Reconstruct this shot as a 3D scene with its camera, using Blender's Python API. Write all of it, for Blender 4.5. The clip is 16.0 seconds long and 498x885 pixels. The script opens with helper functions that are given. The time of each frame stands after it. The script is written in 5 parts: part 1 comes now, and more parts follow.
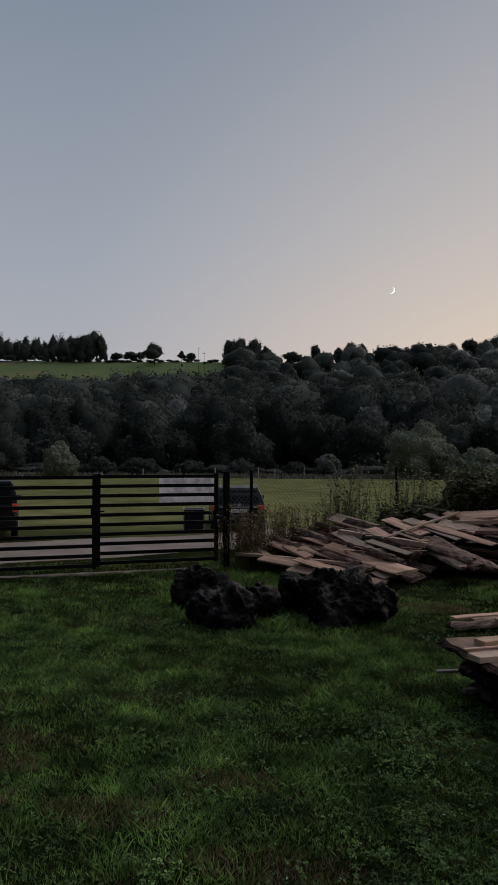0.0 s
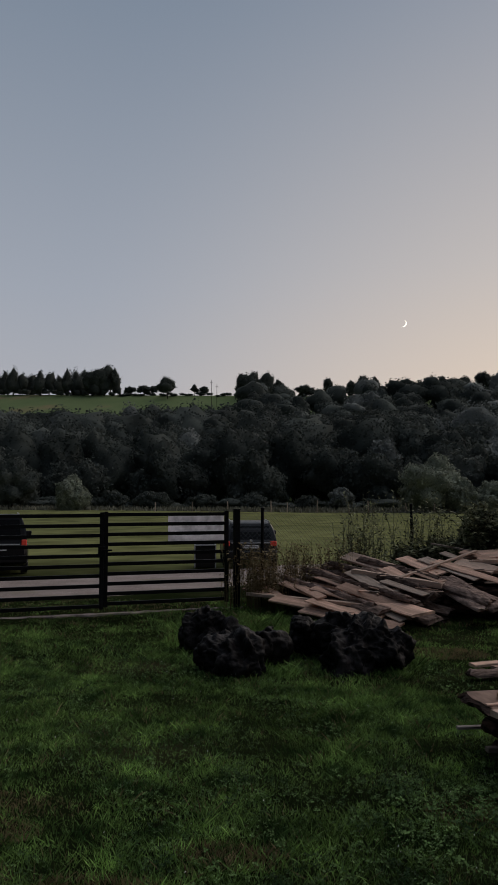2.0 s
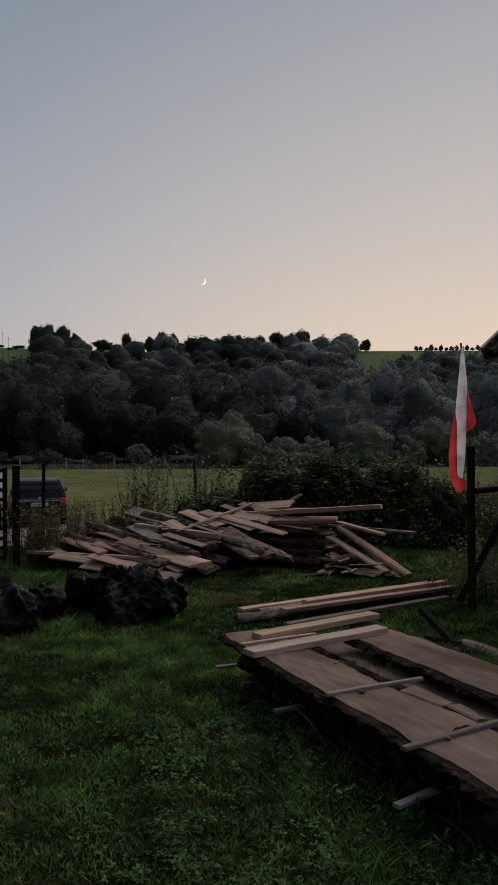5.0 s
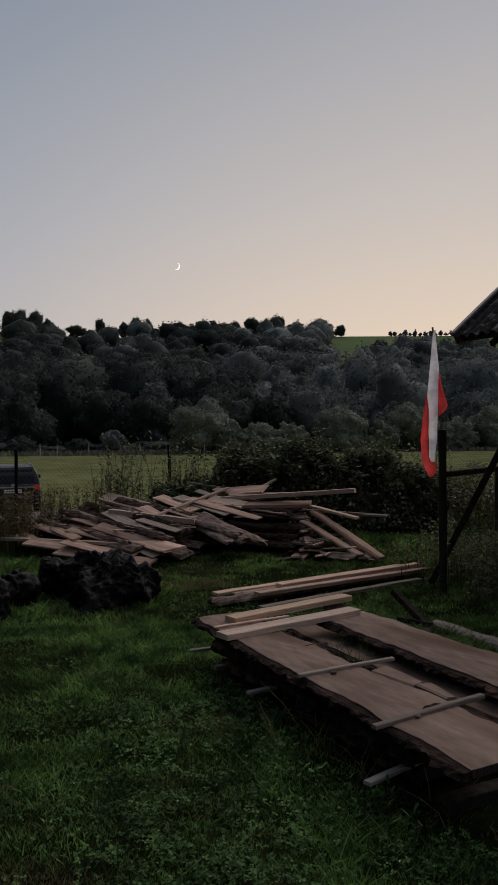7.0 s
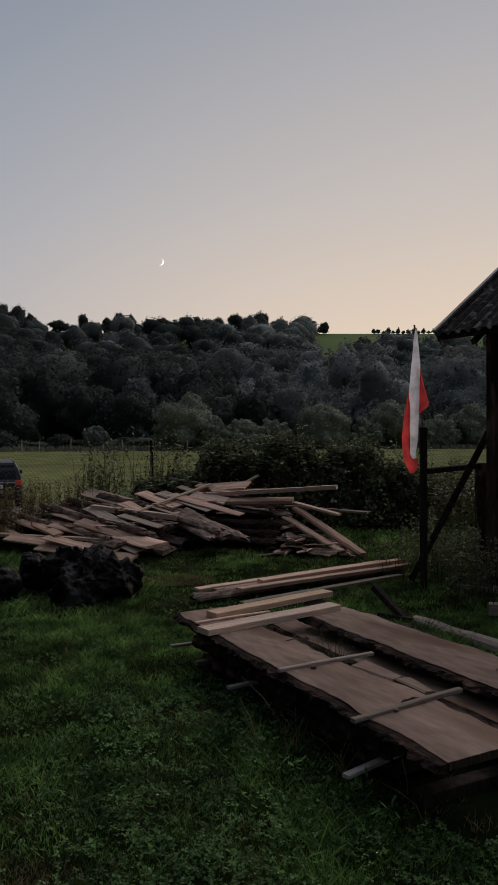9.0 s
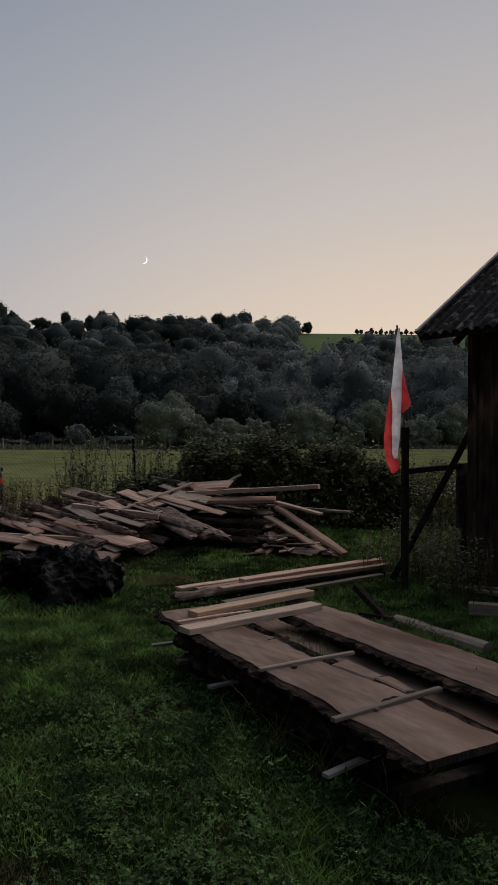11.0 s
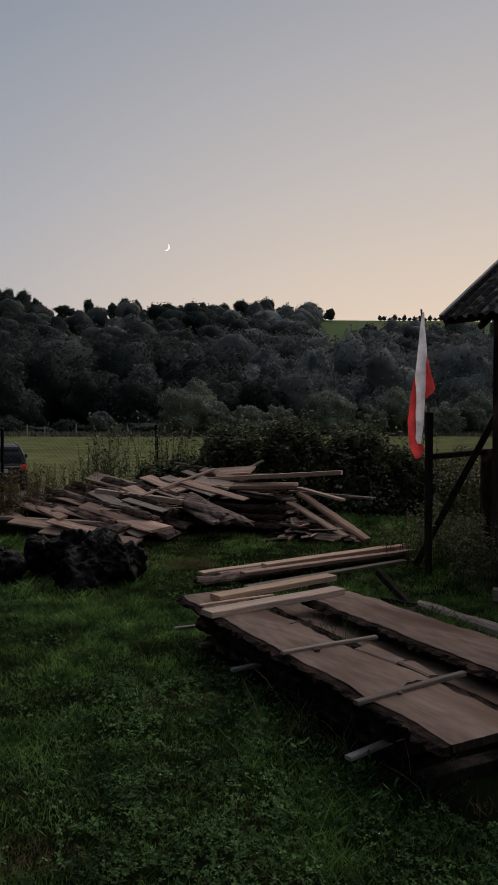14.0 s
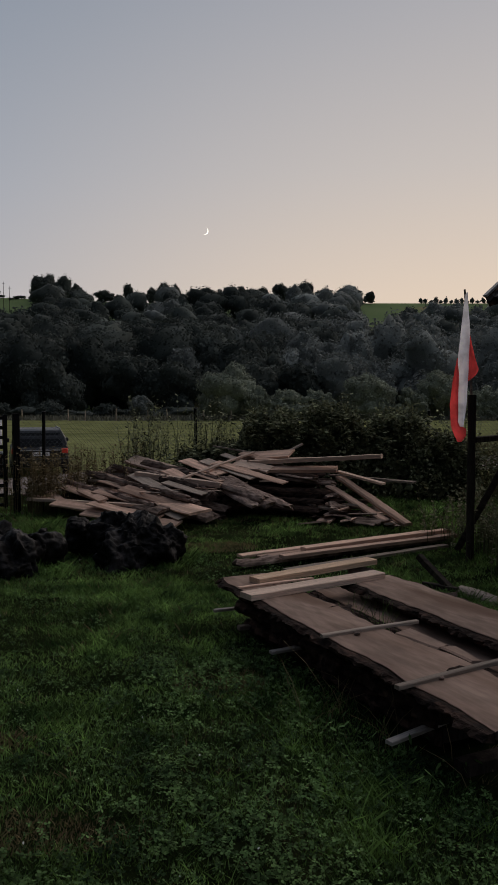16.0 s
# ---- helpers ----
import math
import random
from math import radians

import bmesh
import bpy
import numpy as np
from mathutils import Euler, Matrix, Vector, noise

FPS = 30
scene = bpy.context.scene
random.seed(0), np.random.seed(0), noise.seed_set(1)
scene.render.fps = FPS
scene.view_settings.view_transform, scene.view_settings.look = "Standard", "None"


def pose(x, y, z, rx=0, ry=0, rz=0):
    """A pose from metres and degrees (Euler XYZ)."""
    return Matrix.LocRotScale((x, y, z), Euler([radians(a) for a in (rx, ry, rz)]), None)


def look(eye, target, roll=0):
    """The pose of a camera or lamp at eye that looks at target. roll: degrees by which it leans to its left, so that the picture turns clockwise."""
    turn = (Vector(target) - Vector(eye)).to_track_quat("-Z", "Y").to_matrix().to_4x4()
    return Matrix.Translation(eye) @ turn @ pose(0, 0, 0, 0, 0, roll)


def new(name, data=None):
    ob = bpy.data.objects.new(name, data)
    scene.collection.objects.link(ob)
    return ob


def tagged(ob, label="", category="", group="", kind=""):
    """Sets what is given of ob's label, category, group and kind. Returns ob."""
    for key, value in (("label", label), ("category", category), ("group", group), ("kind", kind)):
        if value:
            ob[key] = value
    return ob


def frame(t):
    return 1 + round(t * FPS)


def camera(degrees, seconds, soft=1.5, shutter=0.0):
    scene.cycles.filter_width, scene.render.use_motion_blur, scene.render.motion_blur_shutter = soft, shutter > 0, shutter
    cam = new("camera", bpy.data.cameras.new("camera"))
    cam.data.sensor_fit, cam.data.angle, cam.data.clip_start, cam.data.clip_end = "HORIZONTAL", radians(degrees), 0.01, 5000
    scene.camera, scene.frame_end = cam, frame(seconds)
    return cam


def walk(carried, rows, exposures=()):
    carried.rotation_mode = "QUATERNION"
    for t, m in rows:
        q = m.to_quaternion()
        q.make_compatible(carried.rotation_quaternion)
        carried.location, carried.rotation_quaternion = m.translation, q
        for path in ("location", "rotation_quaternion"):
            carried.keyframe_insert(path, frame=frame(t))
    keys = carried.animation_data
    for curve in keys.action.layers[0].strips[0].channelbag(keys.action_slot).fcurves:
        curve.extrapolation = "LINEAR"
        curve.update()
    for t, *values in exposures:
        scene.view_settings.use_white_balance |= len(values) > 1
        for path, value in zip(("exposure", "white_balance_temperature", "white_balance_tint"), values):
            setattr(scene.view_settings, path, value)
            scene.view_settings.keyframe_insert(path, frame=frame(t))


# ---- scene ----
cam = camera(35.69, 16.0, soft=1.2)
EYE = 1.7
# seconds, eye (right, ahead, up from the first standing place), yaw, pitch, roll
ROWS = [
    (0.0, -0.158, -0.201, -0.064, 13.57, 1.32, 0.09),
    (0.5, -0.219, -0.158, -0.065, 18.66, 1.45, -0.27),
    (1.0, -0.277, -0.094, -0.027, 19.20, 2.13, -0.29),
    (1.5, -0.257, -0.036, -0.029, 18.55, 3.32, -0.27),
    (2.0, -0.182, 0.024, -0.000, 14.52, 3.76, 0.03),
    (2.5, -0.103, -0.021, 0.001, 8.09, 3.83, 0.37),
    (3.0, -0.036, 0.008, 0.001, 2.76, 3.44, 0.45),
    (3.5, 0.000, 0.000, 0.000, -0.00, 2.71, 0.47),
    (4.0, 0.027, 0.005, -0.009, -0.66, 1.80, 0.35),
    (4.5, 0.044, 0.008, -0.009, -0.13, 1.14, 0.14),
    (5.0, 0.056, -0.015, -0.017, -0.28, 0.51, -0.29),
    (7.5, 0.080, -0.020, -0.033, -2.30, -0.60, -0.60),
    (8.0, 0.084, -0.031, -0.038, -2.36, -0.64, -0.67),
    (8.5, 0.079, -0.035, -0.035, -2.59, -0.73, -0.50),
    (9.0, 0.083, -0.034, -0.033, -3.34, -0.82, -0.27),
    (11.5, 0.088, -0.024, -0.036, -4.77, -0.88, 0.15),
    (12.0, 0.082, -0.023, -0.039, -4.94, -0.90, 0.23),
    (12.5, 0.079, -0.021, -0.043, -4.91, -1.02, 0.27),
    (13.0, 0.085, -0.021, -0.047, -4.76, -1.21, 0.22),
    (13.5, 0.082, -0.005, -0.057, -3.93, -1.46, 0.17),
    (14.0, 0.085, -0.010, -0.058, -2.97, -1.82, 0.09),
    (14.5, 0.080, -0.012, -0.055, -2.76, -2.15, 0.13),
    (15.0, 0.081, -0.011, -0.056, -2.57, -2.48, 0.12),
    (15.5, 0.084, -0.006, -0.057, -2.19, -2.81, 0.11),
    (16.0, 0.081, 0.027, -0.073, -0.11, -2.99, 0.05),
]


def aim(x, y, z, yaw, pitch, roll):
    a, p = radians(yaw), radians(pitch)
    eye = Vector((x, y, EYE + z))
    return look(eye, eye + Vector((-math.sin(a) * math.cos(p), math.cos(a) * math.cos(p), math.sin(p))), roll)


walk(cam, [(t, aim(*r)) for t, *r in ROWS], [(0.0, 0.03), (16.0, 0.03)])

# ---- sky and light: clear dusk, the sun just set beyond the hill to the right ----
GLOW = Vector((math.sin(radians(38)), math.cos(radians(38)), 0.0))
world = bpy.data.worlds.new("dusk_sky")
scene.world = world
world.use_nodes = True
wn, wl = world.node_tree.nodes, world.node_tree.links
wn.clear()


def ramp_node(nodes, stops):
    r = nodes.new("ShaderNodeValToRGB")
    e = r.color_ramp.elements
    while len(e) < len(stops):
        e.new(0.5)
    for k, (p, c) in zip(e, stops):
        k.position, k.color = p, (*c, 1)
    return r


def dusk():
    tc = wn.new("ShaderNodeTexCoord")
    sep = wn.new("ShaderNodeSeparateXYZ")
    wl.new(tc.outputs["Generated"], sep.inputs[0])
    cool = ramp_node(wn, COOL)
    warm = ramp_node(wn, WARM)
    for r in (cool, warm):
        wl.new(sep.outputs["Z"], r.inputs[0])
    dot = wn.new("ShaderNodeVectorMath")
    dot.operation = "DOT_PRODUCT"
    dot.inputs[1].default_value = GLOW
    wl.new(tc.outputs["Generated"], dot.inputs[0])
    span = wn.new("ShaderNodeMapRange")
    span.interpolation_type = "SMOOTHSTEP"
    span.inputs["From Min"].default_value, span.inputs["From Max"].default_value = 0.38, 1.0
    wl.new(dot.outputs["Value"], span.inputs["Value"])
    mix = wn.new("ShaderNodeMix")
    mix.data_type = "RGBA"
    wl.new(span.outputs["Result"], mix.inputs["Factor"])
    wl.new(cool.outputs["Color"], mix.inputs["A"])
    wl.new(warm.outputs["Color"], mix.inputs["B"])
    # the eastern sky behind, already dark
    east = ramp_node(wn, EAST)
    wl.new(sep.outputs["Z"], east.inputs[0])
    away = wn.new("ShaderNodeMapRange")
    away.interpolation_type = "SMOOTHSTEP"
    away.inputs["From Min"].default_value, away.inputs["From Max"].default_value = 0.15, -0.40
    wl.new(dot.outputs["Value"], away.inputs["Value"])
    whole = wn.new("ShaderNodeMix")
    whole.data_type = "RGBA"
    wl.new(away.outputs["Result"], whole.inputs["Factor"])
    wl.new(mix.outputs["Result"], whole.inputs["A"])
    wl.new(east.outputs["Color"], whole.inputs["B"])
    bg = wn.new("ShaderNodeBackground")
    bg.inputs["Strength"].default_value = SKY
    out = wn.new("ShaderNodeOutputWorld")
    wl.new(whole.outputs["Result"], bg.inputs["Color"])
    wl.new(bg.outputs[0], out.inputs["Surface"])


SKY = 1.0
COOL = [(0.0, (0.44, 0.425, 0.435)), (0.10, (0.41, 0.415, 0.45)), (0.25, (0.335, 0.365, 0.425)), (0.55, (0.20, 0.245, 0.315)), (1.0, (0.22, 0.26, 0.31))]
WARM = [(0.0, (0.83, 0.64, 0.455)), (0.12, (0.77, 0.62, 0.485)), (0.28, (0.585, 0.525, 0.485)), (0.55, (0.355, 0.365, 0.41)), (1.0, (0.22, 0.26, 0.31))]
EAST = [(0.0, (0.014, 0.015, 0.02)), (0.4, (0.028, 0.032, 0.042)), (0.75, (0.10, 0.115, 0.145)), (1.0, (0.20, 0.24, 0.30))]
dusk()
# the afterglow, very wide and weak
glow = new("afterglow", bpy.data.lights.new("afterglow", "SUN"))
glow.data.energy, glow.data.angle, glow.data.color = 1.0, radians(80), (1.0, 0.86, 0.76)
glow.matrix_world = look((60, 70, 80), (0, 0, 0))

# ---- materials ----
def surface(name, a, b, scale=8.0, stretch=(1, 1, 1), rough=0.85, bump=0.4, fine=60.0, metal=0.0, island=0.0, each=0.0, stain=None, grime=1.2, spec=0.06):
    """Two colours in patches, a fine grain over them, relief from both; island and each vary brightness by loose piece and by object."""
    m = bpy.data.materials.new(name)
    m.use_nodes = True
    n, l = m.node_tree.nodes, m.node_tree.links
    p = n["Principled BSDF"]
    p.inputs["Roughness"].default_value, p.inputs["Metallic"].default_value = rough, metal
    p.inputs["Specular IOR Level"].default_value = spec
    tc, mp = n.new("ShaderNodeTexCoord"), n.new("ShaderNodeMapping")
    mp.inputs["Scale"].default_value = stretch
    l.new(tc.outputs["Object"], mp.inputs["Vector"])

    def noise_node(s, detail=5.0):
        k = n.new("ShaderNodeTexNoise")
        k.inputs["Scale"].default_value, k.inputs["Detail"].default_value = s, detail
        l.new(mp.outputs["Vector"], k.inputs["Vector"])
        return k

    def blend(kind, fac, x, y):
        k = n.new("ShaderNodeMix")
        k.data_type, k.blend_type = "RGBA", kind
        for v, socket in ((fac, "Factor"), (x, "A"), (y, "B")):
            if isinstance(v, (int, float)):
                k.inputs[socket].default_value = v
            elif isinstance(v, tuple):
                k.inputs[socket].default_value = (*v, 1)
            else:
                l.new(v, k.inputs[socket])
        return k.outputs["Result"]

    def spread(v, lo, hi, a0, b0):
        k = n.new("ShaderNodeMapRange")
        k.inputs["From Min"].default_value, k.inputs["From Max"].default_value = lo, hi
        k.inputs["To Min"].default_value, k.inputs["To Max"].default_value = a0, b0
        l.new(v, k.inputs["Value"])
        return k.outputs["Result"]

    big, small, wear = noise_node(scale), noise_node(fine, 3.0), noise_node(scale * 0.23)
    c = blend("MIX", spread(big.outputs["Fac"], 0.35, 0.65, 0, 1), a, b)
    c = blend("MULTIPLY", 1.0, c, spread(small.outputs["Fac"], 0.3, 0.7, 0.72, 1.2))
    c = blend("MULTIPLY", 1.0, c, spread(wear.outputs["Fac"], 0.3, 0.7, 2 - grime, grime))
    if stain:
        c = blend("MIX", spread(noise_node(scale * 0.55).outputs["Fac"], 0.56, 0.7, 0, 0.85), c, stain)
    if island:
        g = n.new("ShaderNodeNewGeometry")
        c = blend("MULTIPLY", 1.0, c, spread(g.outputs["Random Per Island"], 0, 1, 1 - island, 1 + island))
    if each:
        o = n.new("ShaderNodeObjectInfo")
        c = blend("MULTIPLY", 1.0, c, spread(o.outputs["Random"], 0, 1, 1 - each, 1 + each))
    l.new(c, p.inputs["Base Color"])
    if bump:
        h = blend("MIX", 0.5, big.outputs["Fac"], small.outputs["Fac"])
        k = n.new("ShaderNodeBump")
        k.inputs["Strength"].default_value, k.inputs["Distance"].default_value = bump, 0.02
        l.new(h, k.inputs["Height"])
        l.new(k.outputs["Normal"], p.inputs["Normal"])
    return m


def plain(name, c, rough=0.5, metal=0.0, spec=0.5, alpha=None):
    m = bpy.data.materials.new(name)
    m.use_nodes = True
    p = m.node_tree.nodes["Principled BSDF"]
    p.inputs["Base Color"].default_value = (*c, 1)
    p.inputs["Roughness"].default_value, p.inputs["Metallic"].default_value = rough, metal
    p.inputs["Specular IOR Level"].default_value = spec
    return m


def leafy(name, a, b, island=0.5, patch=0.4, grime=1.2):
    """Foliage and thin cloth: lets some light through."""
    m = surface(name, a, b, scale=patch, rough=0.7, bump=0.0, fine=9.0, island=island, spec=0.05, grime=grime)
    n, l = m.node_tree.nodes, m.node_tree.links
    p, out = n["Principled BSDF"], n["Material Output"]
    tr, mx = n.new("ShaderNodeBsdfTranslucent"), n.new("ShaderNodeMixShader")
    mx.inputs[0].default_value = 0.93 if "cloth" in name else 0.25
    src = p.inputs["Base Color"].links[0].from_socket
    l.new(src, tr.inputs["Color"])
    l.new(p.outputs[0], mx.inputs[1])
    l.new(tr.outputs[0], mx.inputs[2])
    l.new(mx.outputs[0], out.inputs["Surface"])
    return m


SAWN = surface("sawn_wood", (0.74, 0.50, 0.39), (0.53, 0.35, 0.27), scale=3.0, stretch=(0.35, 5, 5), rough=0.8, bump=0.3, fine=26, each=0.35, stain=(0.28, 0.19, 0.15))
FRESH = surface("fresh_wood", (0.70, 0.53, 0.43), (0.58, 0.42, 0.335), scale=3.0, stretch=(0.3, 6, 6), rough=0.75, bump=0.25, fine=30, each=0.15)
HONEY = surface("honey_wood", (0.72, 0.505, 0.36), (0.60, 0.41, 0.28), scale=3.0, stretch=(0.3, 6, 6), rough=0.75, bump=0.25, fine=30, each=0.1)
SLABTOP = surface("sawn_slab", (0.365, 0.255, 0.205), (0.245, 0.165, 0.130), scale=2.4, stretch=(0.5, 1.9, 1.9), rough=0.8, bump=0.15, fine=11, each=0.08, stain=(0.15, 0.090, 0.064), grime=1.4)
GREYWOOD = surface("weathered_wood", (0.44, 0.355, 0.295), (0.28, 0.225, 0.19), scale=3.0, stretch=(0.4, 6, 6), bump=0.5, fine=24, each=0.3)
BARK = surface("bark", (0.27, 0.195, 0.165), (0.085, 0.060, 0.050), scale=14, stretch=(0.5, 1.4, 1.4), bump=1.0, fine=45, each=0.45, stain=(0.42, 0.31, 0.26))
# near-black bark: slab edges, and heap offcuts darkened for shade
DARKBARK = surface("dark_bark", (0.060, 0.038, 0.031), (0.014, 0.010, 0.009), scale=16, stretch=(0.7, 1.4, 1.4), bump=1.0, fine=50, each=0.2, stain=(0.15, 0.088, 0.068))
PALESTICK = surface("pale_stick", (0.52, 0.46, 0.43), (0.36, 0.32, 0.295), scale=3.0, stretch=(0.4, 6, 6), bump=0.4, fine=24, each=0.15)
CHAR = surface("dark_root", (0.014, 0.012, 0.0125), (0.003, 0.0026, 0.0026), scale=9, rough=0.5, bump=1.0, fine=34, stain=(0.050, 0.044, 0.046), spec=0.10)
SHEDWOOD = surface("shed_board", (0.115, 0.076, 0.062), (0.030, 0.020, 0.017), scale=5, stretch=(3, 3, 0.5), bump=0.7, fine=40, each=0.15, stain=(0.34, 0.19, 0.145), grime=1.5)
# old posts and rails; also shade colour for the stack's ends and underside
DARKWOOD = surface("dark_wood", (0.07, 0.055, 0.046), (0.030, 0.024, 0.021), scale=5, stretch=(4, 4, 0.6), bump=0.6, fine=30)
ROOFING = surface("fibre_cement", (0.050, 0.046, 0.046), (0.020, 0.018, 0.018), scale=18, bump=0.6, fine=70, stain=(0.26, 0.25, 0.235))
FASCIA = surface("metal_flashing", (0.34, 0.33, 0.33), (0.24, 0.23, 0.23), scale=3, rough=0.5, bump=0.1, fine=40, metal=0.4)
STEEL = surface("black_painted_steel", (0.012, 0.012, 0.013), (0.007, 0.007, 0.008), scale=4, rough=0.5, bump=0.1, fine=80)
GALV = plain("galvanised_wire", (0.2, 0.2, 0.2), 0.5, 0.6)
BOARDGREY = leafy("grey_cloth", (0.85, 0.83, 0.86), (0.835, 0.815, 0.845), 0.0, 2.0, 1.01)
GRAVEL = surface("gravel", (0.34, 0.285, 0.265), (0.25, 0.208, 0.19), scale=1.2, bump=0.6, fine=25, stain=(0.22, 0.20, 0.14))
GRASSBLADE = leafy("grass_blade", (0.28, 0.45, 0.125), (0.042, 0.088, 0.027), 0.7, 3.4, 1.5)
DRYBLADE = leafy("dry_grass", (0.30, 0.225, 0.13), (0.20, 0.165, 0.085), 0.4, 0.8)
WEEDLEAF = leafy("weed_leaf", (0.16, 0.265, 0.09), (0.028, 0.058, 0.023), 0.7, 3.8, 1.4)
BRAMBLE = leafy("bramble_leaf", (0.32, 0.335, 0.205), (0.055, 0.066, 0.040), 0.75, 4.0)
OLIVE = leafy("fading_weed_leaf", (0.24, 0.235, 0.14), (0.13, 0.14, 0.08), 0.5, 1.2)
# hill leaf colours lifted to grey for haze, the palest most
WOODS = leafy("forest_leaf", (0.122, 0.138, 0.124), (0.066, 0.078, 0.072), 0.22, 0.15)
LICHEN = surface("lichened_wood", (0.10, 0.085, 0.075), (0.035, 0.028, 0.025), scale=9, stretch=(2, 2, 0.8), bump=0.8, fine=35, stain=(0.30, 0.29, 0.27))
WOODSHAZED = leafy("hazed_forest_leaf", (0.245, 0.265, 0.252), (0.155, 0.172, 0.164), 0.3, 0.15)
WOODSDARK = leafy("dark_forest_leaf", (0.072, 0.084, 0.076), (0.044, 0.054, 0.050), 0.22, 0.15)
ROUGHGRASS = leafy("rough_grass_blade", (0.27, 0.265, 0.21), (0.19, 0.19, 0.15), 0.3, 0.2)
# ridge leaves greyed for distance haze too
SKYLINE = leafy("ridge_leaf", (0.105, 0.118, 0.104), (0.070, 0.083, 0.075), 0.25, 0.1)
WILLOW = leafy("willow_leaf", (0.33, 0.36, 0.285), (0.20, 0.225, 0.175), 0.3, 0.35)
TRUNK = surface("tree_bark", (0.05, 0.04, 0.034), (0.03, 0.025, 0.02), scale=3, bump=0.5, fine=20)
CLOTHWHITE = leafy("white_cloth", (0.93, 0.92, 0.98), (0.91, 0.90, 0.965), 0.0, 3, 1.03)
CLOTHRED = leafy("red_cloth", (0.80, 0.085, 0.085), (0.70, 0.075, 0.075), 0.0, 3, 1.03)
CARBLACK = plain("black_car_paint", (0.006, 0.006, 0.008), 0.3, 0.0, 0.35)
CARDARK = plain("dark_grey_car_paint", (0.014, 0.014, 0.017), 0.28, 0.2, 0.5)
BRIGHTLAMP = plain("lamp_lens", (0.92, 0.085, 0.055), 0.25)
GLASS = plain("dark_car_glass", (0.004, 0.004, 0.005), 0.2, 0.0, 0.2)
PLATE = plain("number_plate_white", (0.85, 0.85, 0.87), 0.5)
PLATEBAR = plain("number_plate_marks", (0.05, 0.05, 0.06), 0.5)
RUBBER = plain("tyre_rubber", (0.012, 0.012, 0.012), 0.9)
ALLOY = plain("alloy_rim", (0.45, 0.45, 0.46), 0.35, 0.8)
SILVER = plain("silver_trim", (0.45, 0.45, 0.47), 0.4, 0.3)


def ground_material():
    m = surface("grassland", (0.017, 0.024, 0.009), (0.011, 0.016, 0.006), scale=0.9, bump=0.8, fine=14, stain=(0.055, 0.052, 0.026), spec=0.0)
    n, l = m.node_tree.nodes, m.node_tree.links
    p = n["Principled BSDF"]
    near = p.inputs["Base Color"].links[0].from_socket
    tc, sep = n.new("ShaderNodeTexCoord"), n.new("ShaderNodeSeparateXYZ")
    l.new(tc.outputs["Object"], sep.inputs[0])
    # mown meadow beyond the road, pasture on the hill
    k1, k2 = n.new("ShaderNodeTexNoise"), n.new("ShaderNodeTexNoise")
    k1.inputs["Scale"].default_value, k2.inputs["Scale"].default_value = 0.05, 0.6
    for k in (k1, k2):
        l.new(tc.outputs["Object"], k.inputs["Vector"])
    far = ramp_node(n, [(0.35, (0.185, 0.193, 0.082)), (0.65, (0.145, 0.157, 0.068))])
    l.new(k1.outputs["Fac"], far.inputs[0])
    tone = n.new("ShaderNodeMapRange")
    tone.inputs["From Min"].default_value, tone.inputs["From Max"].default_value = 0.3, 0.7
    tone.inputs["To Min"].default_value, tone.inputs["To Max"].default_value = 0.65, 1.35
    l.new(k2.outputs["Fac"], tone.inputs["Value"])
    mul = n.new("ShaderNodeMix")
    mul.data_type, mul.blend_type = "RGBA", "MULTIPLY"
    mul.inputs["Factor"].default_value = 1
    l.new(far.outputs["Color"], mul.inputs["A"])
    l.new(tone.outputs["Result"], mul.inputs["B"])
    hill = ramp_node(n, [(0.35, (0.150, 0.205, 0.095)), (0.60, (0.175, 0.225, 0.108)), (0.72, (0.27, 0.22, 0.13))])
    l.new(k1.outputs["Fac"], hill.inputs[0])

    def step(lo, hi, a, b):
        g, x = n.new("ShaderNodeMapRange"), n.new("ShaderNodeMix")
        g.inputs["From Min"].default_value, g.inputs["From Max"].default_value = lo, hi
        x.data_type = "RGBA"
        l.new(sep.outputs["Y"], g.inputs["Value"])
        l.new(g.outputs["Result"], x.inputs["Factor"])
        l.new(a, x.inputs["A"])
        l.new(b, x.inputs["B"])
        return x.outputs["Result"]

    c = step(19, 27, near, mul.outputs["Result"])
    c = step(108, 118, c, hill.outputs["Color"])
    l.new(c, p.inputs["Base Color"])
    return m


GRASSLAND = ground_material()


# ---- helpers ----
def mesh_of(name, verts, faces, smooth=False):
    me = bpy.data.meshes.new(name)
    me.from_pydata(verts, [], faces)
    if smooth:
        me.polygons.foreach_set("use_smooth", [True] * len(me.polygons))
    me.update()
    return me


def quads(name, v, k=4):
    """Loose polygons of k corners from an array of corners."""
    v = np.asarray(v, dtype=np.float32).reshape(-1, 3)
    count = len(v) // k
    me = bpy.data.meshes.new(name)
    me.vertices.add(len(v))
    me.vertices.foreach_set("co", v.ravel())
    me.loops.add(len(v))
    me.loops.foreach_set("vertex_index", np.arange(len(v), dtype=np.int32))
    me.polygons.add(count)
    me.polygons.foreach_set("loop_start", np.arange(0, len(v), k, dtype=np.int32))
    me.update(calc_edges=True)
    return me


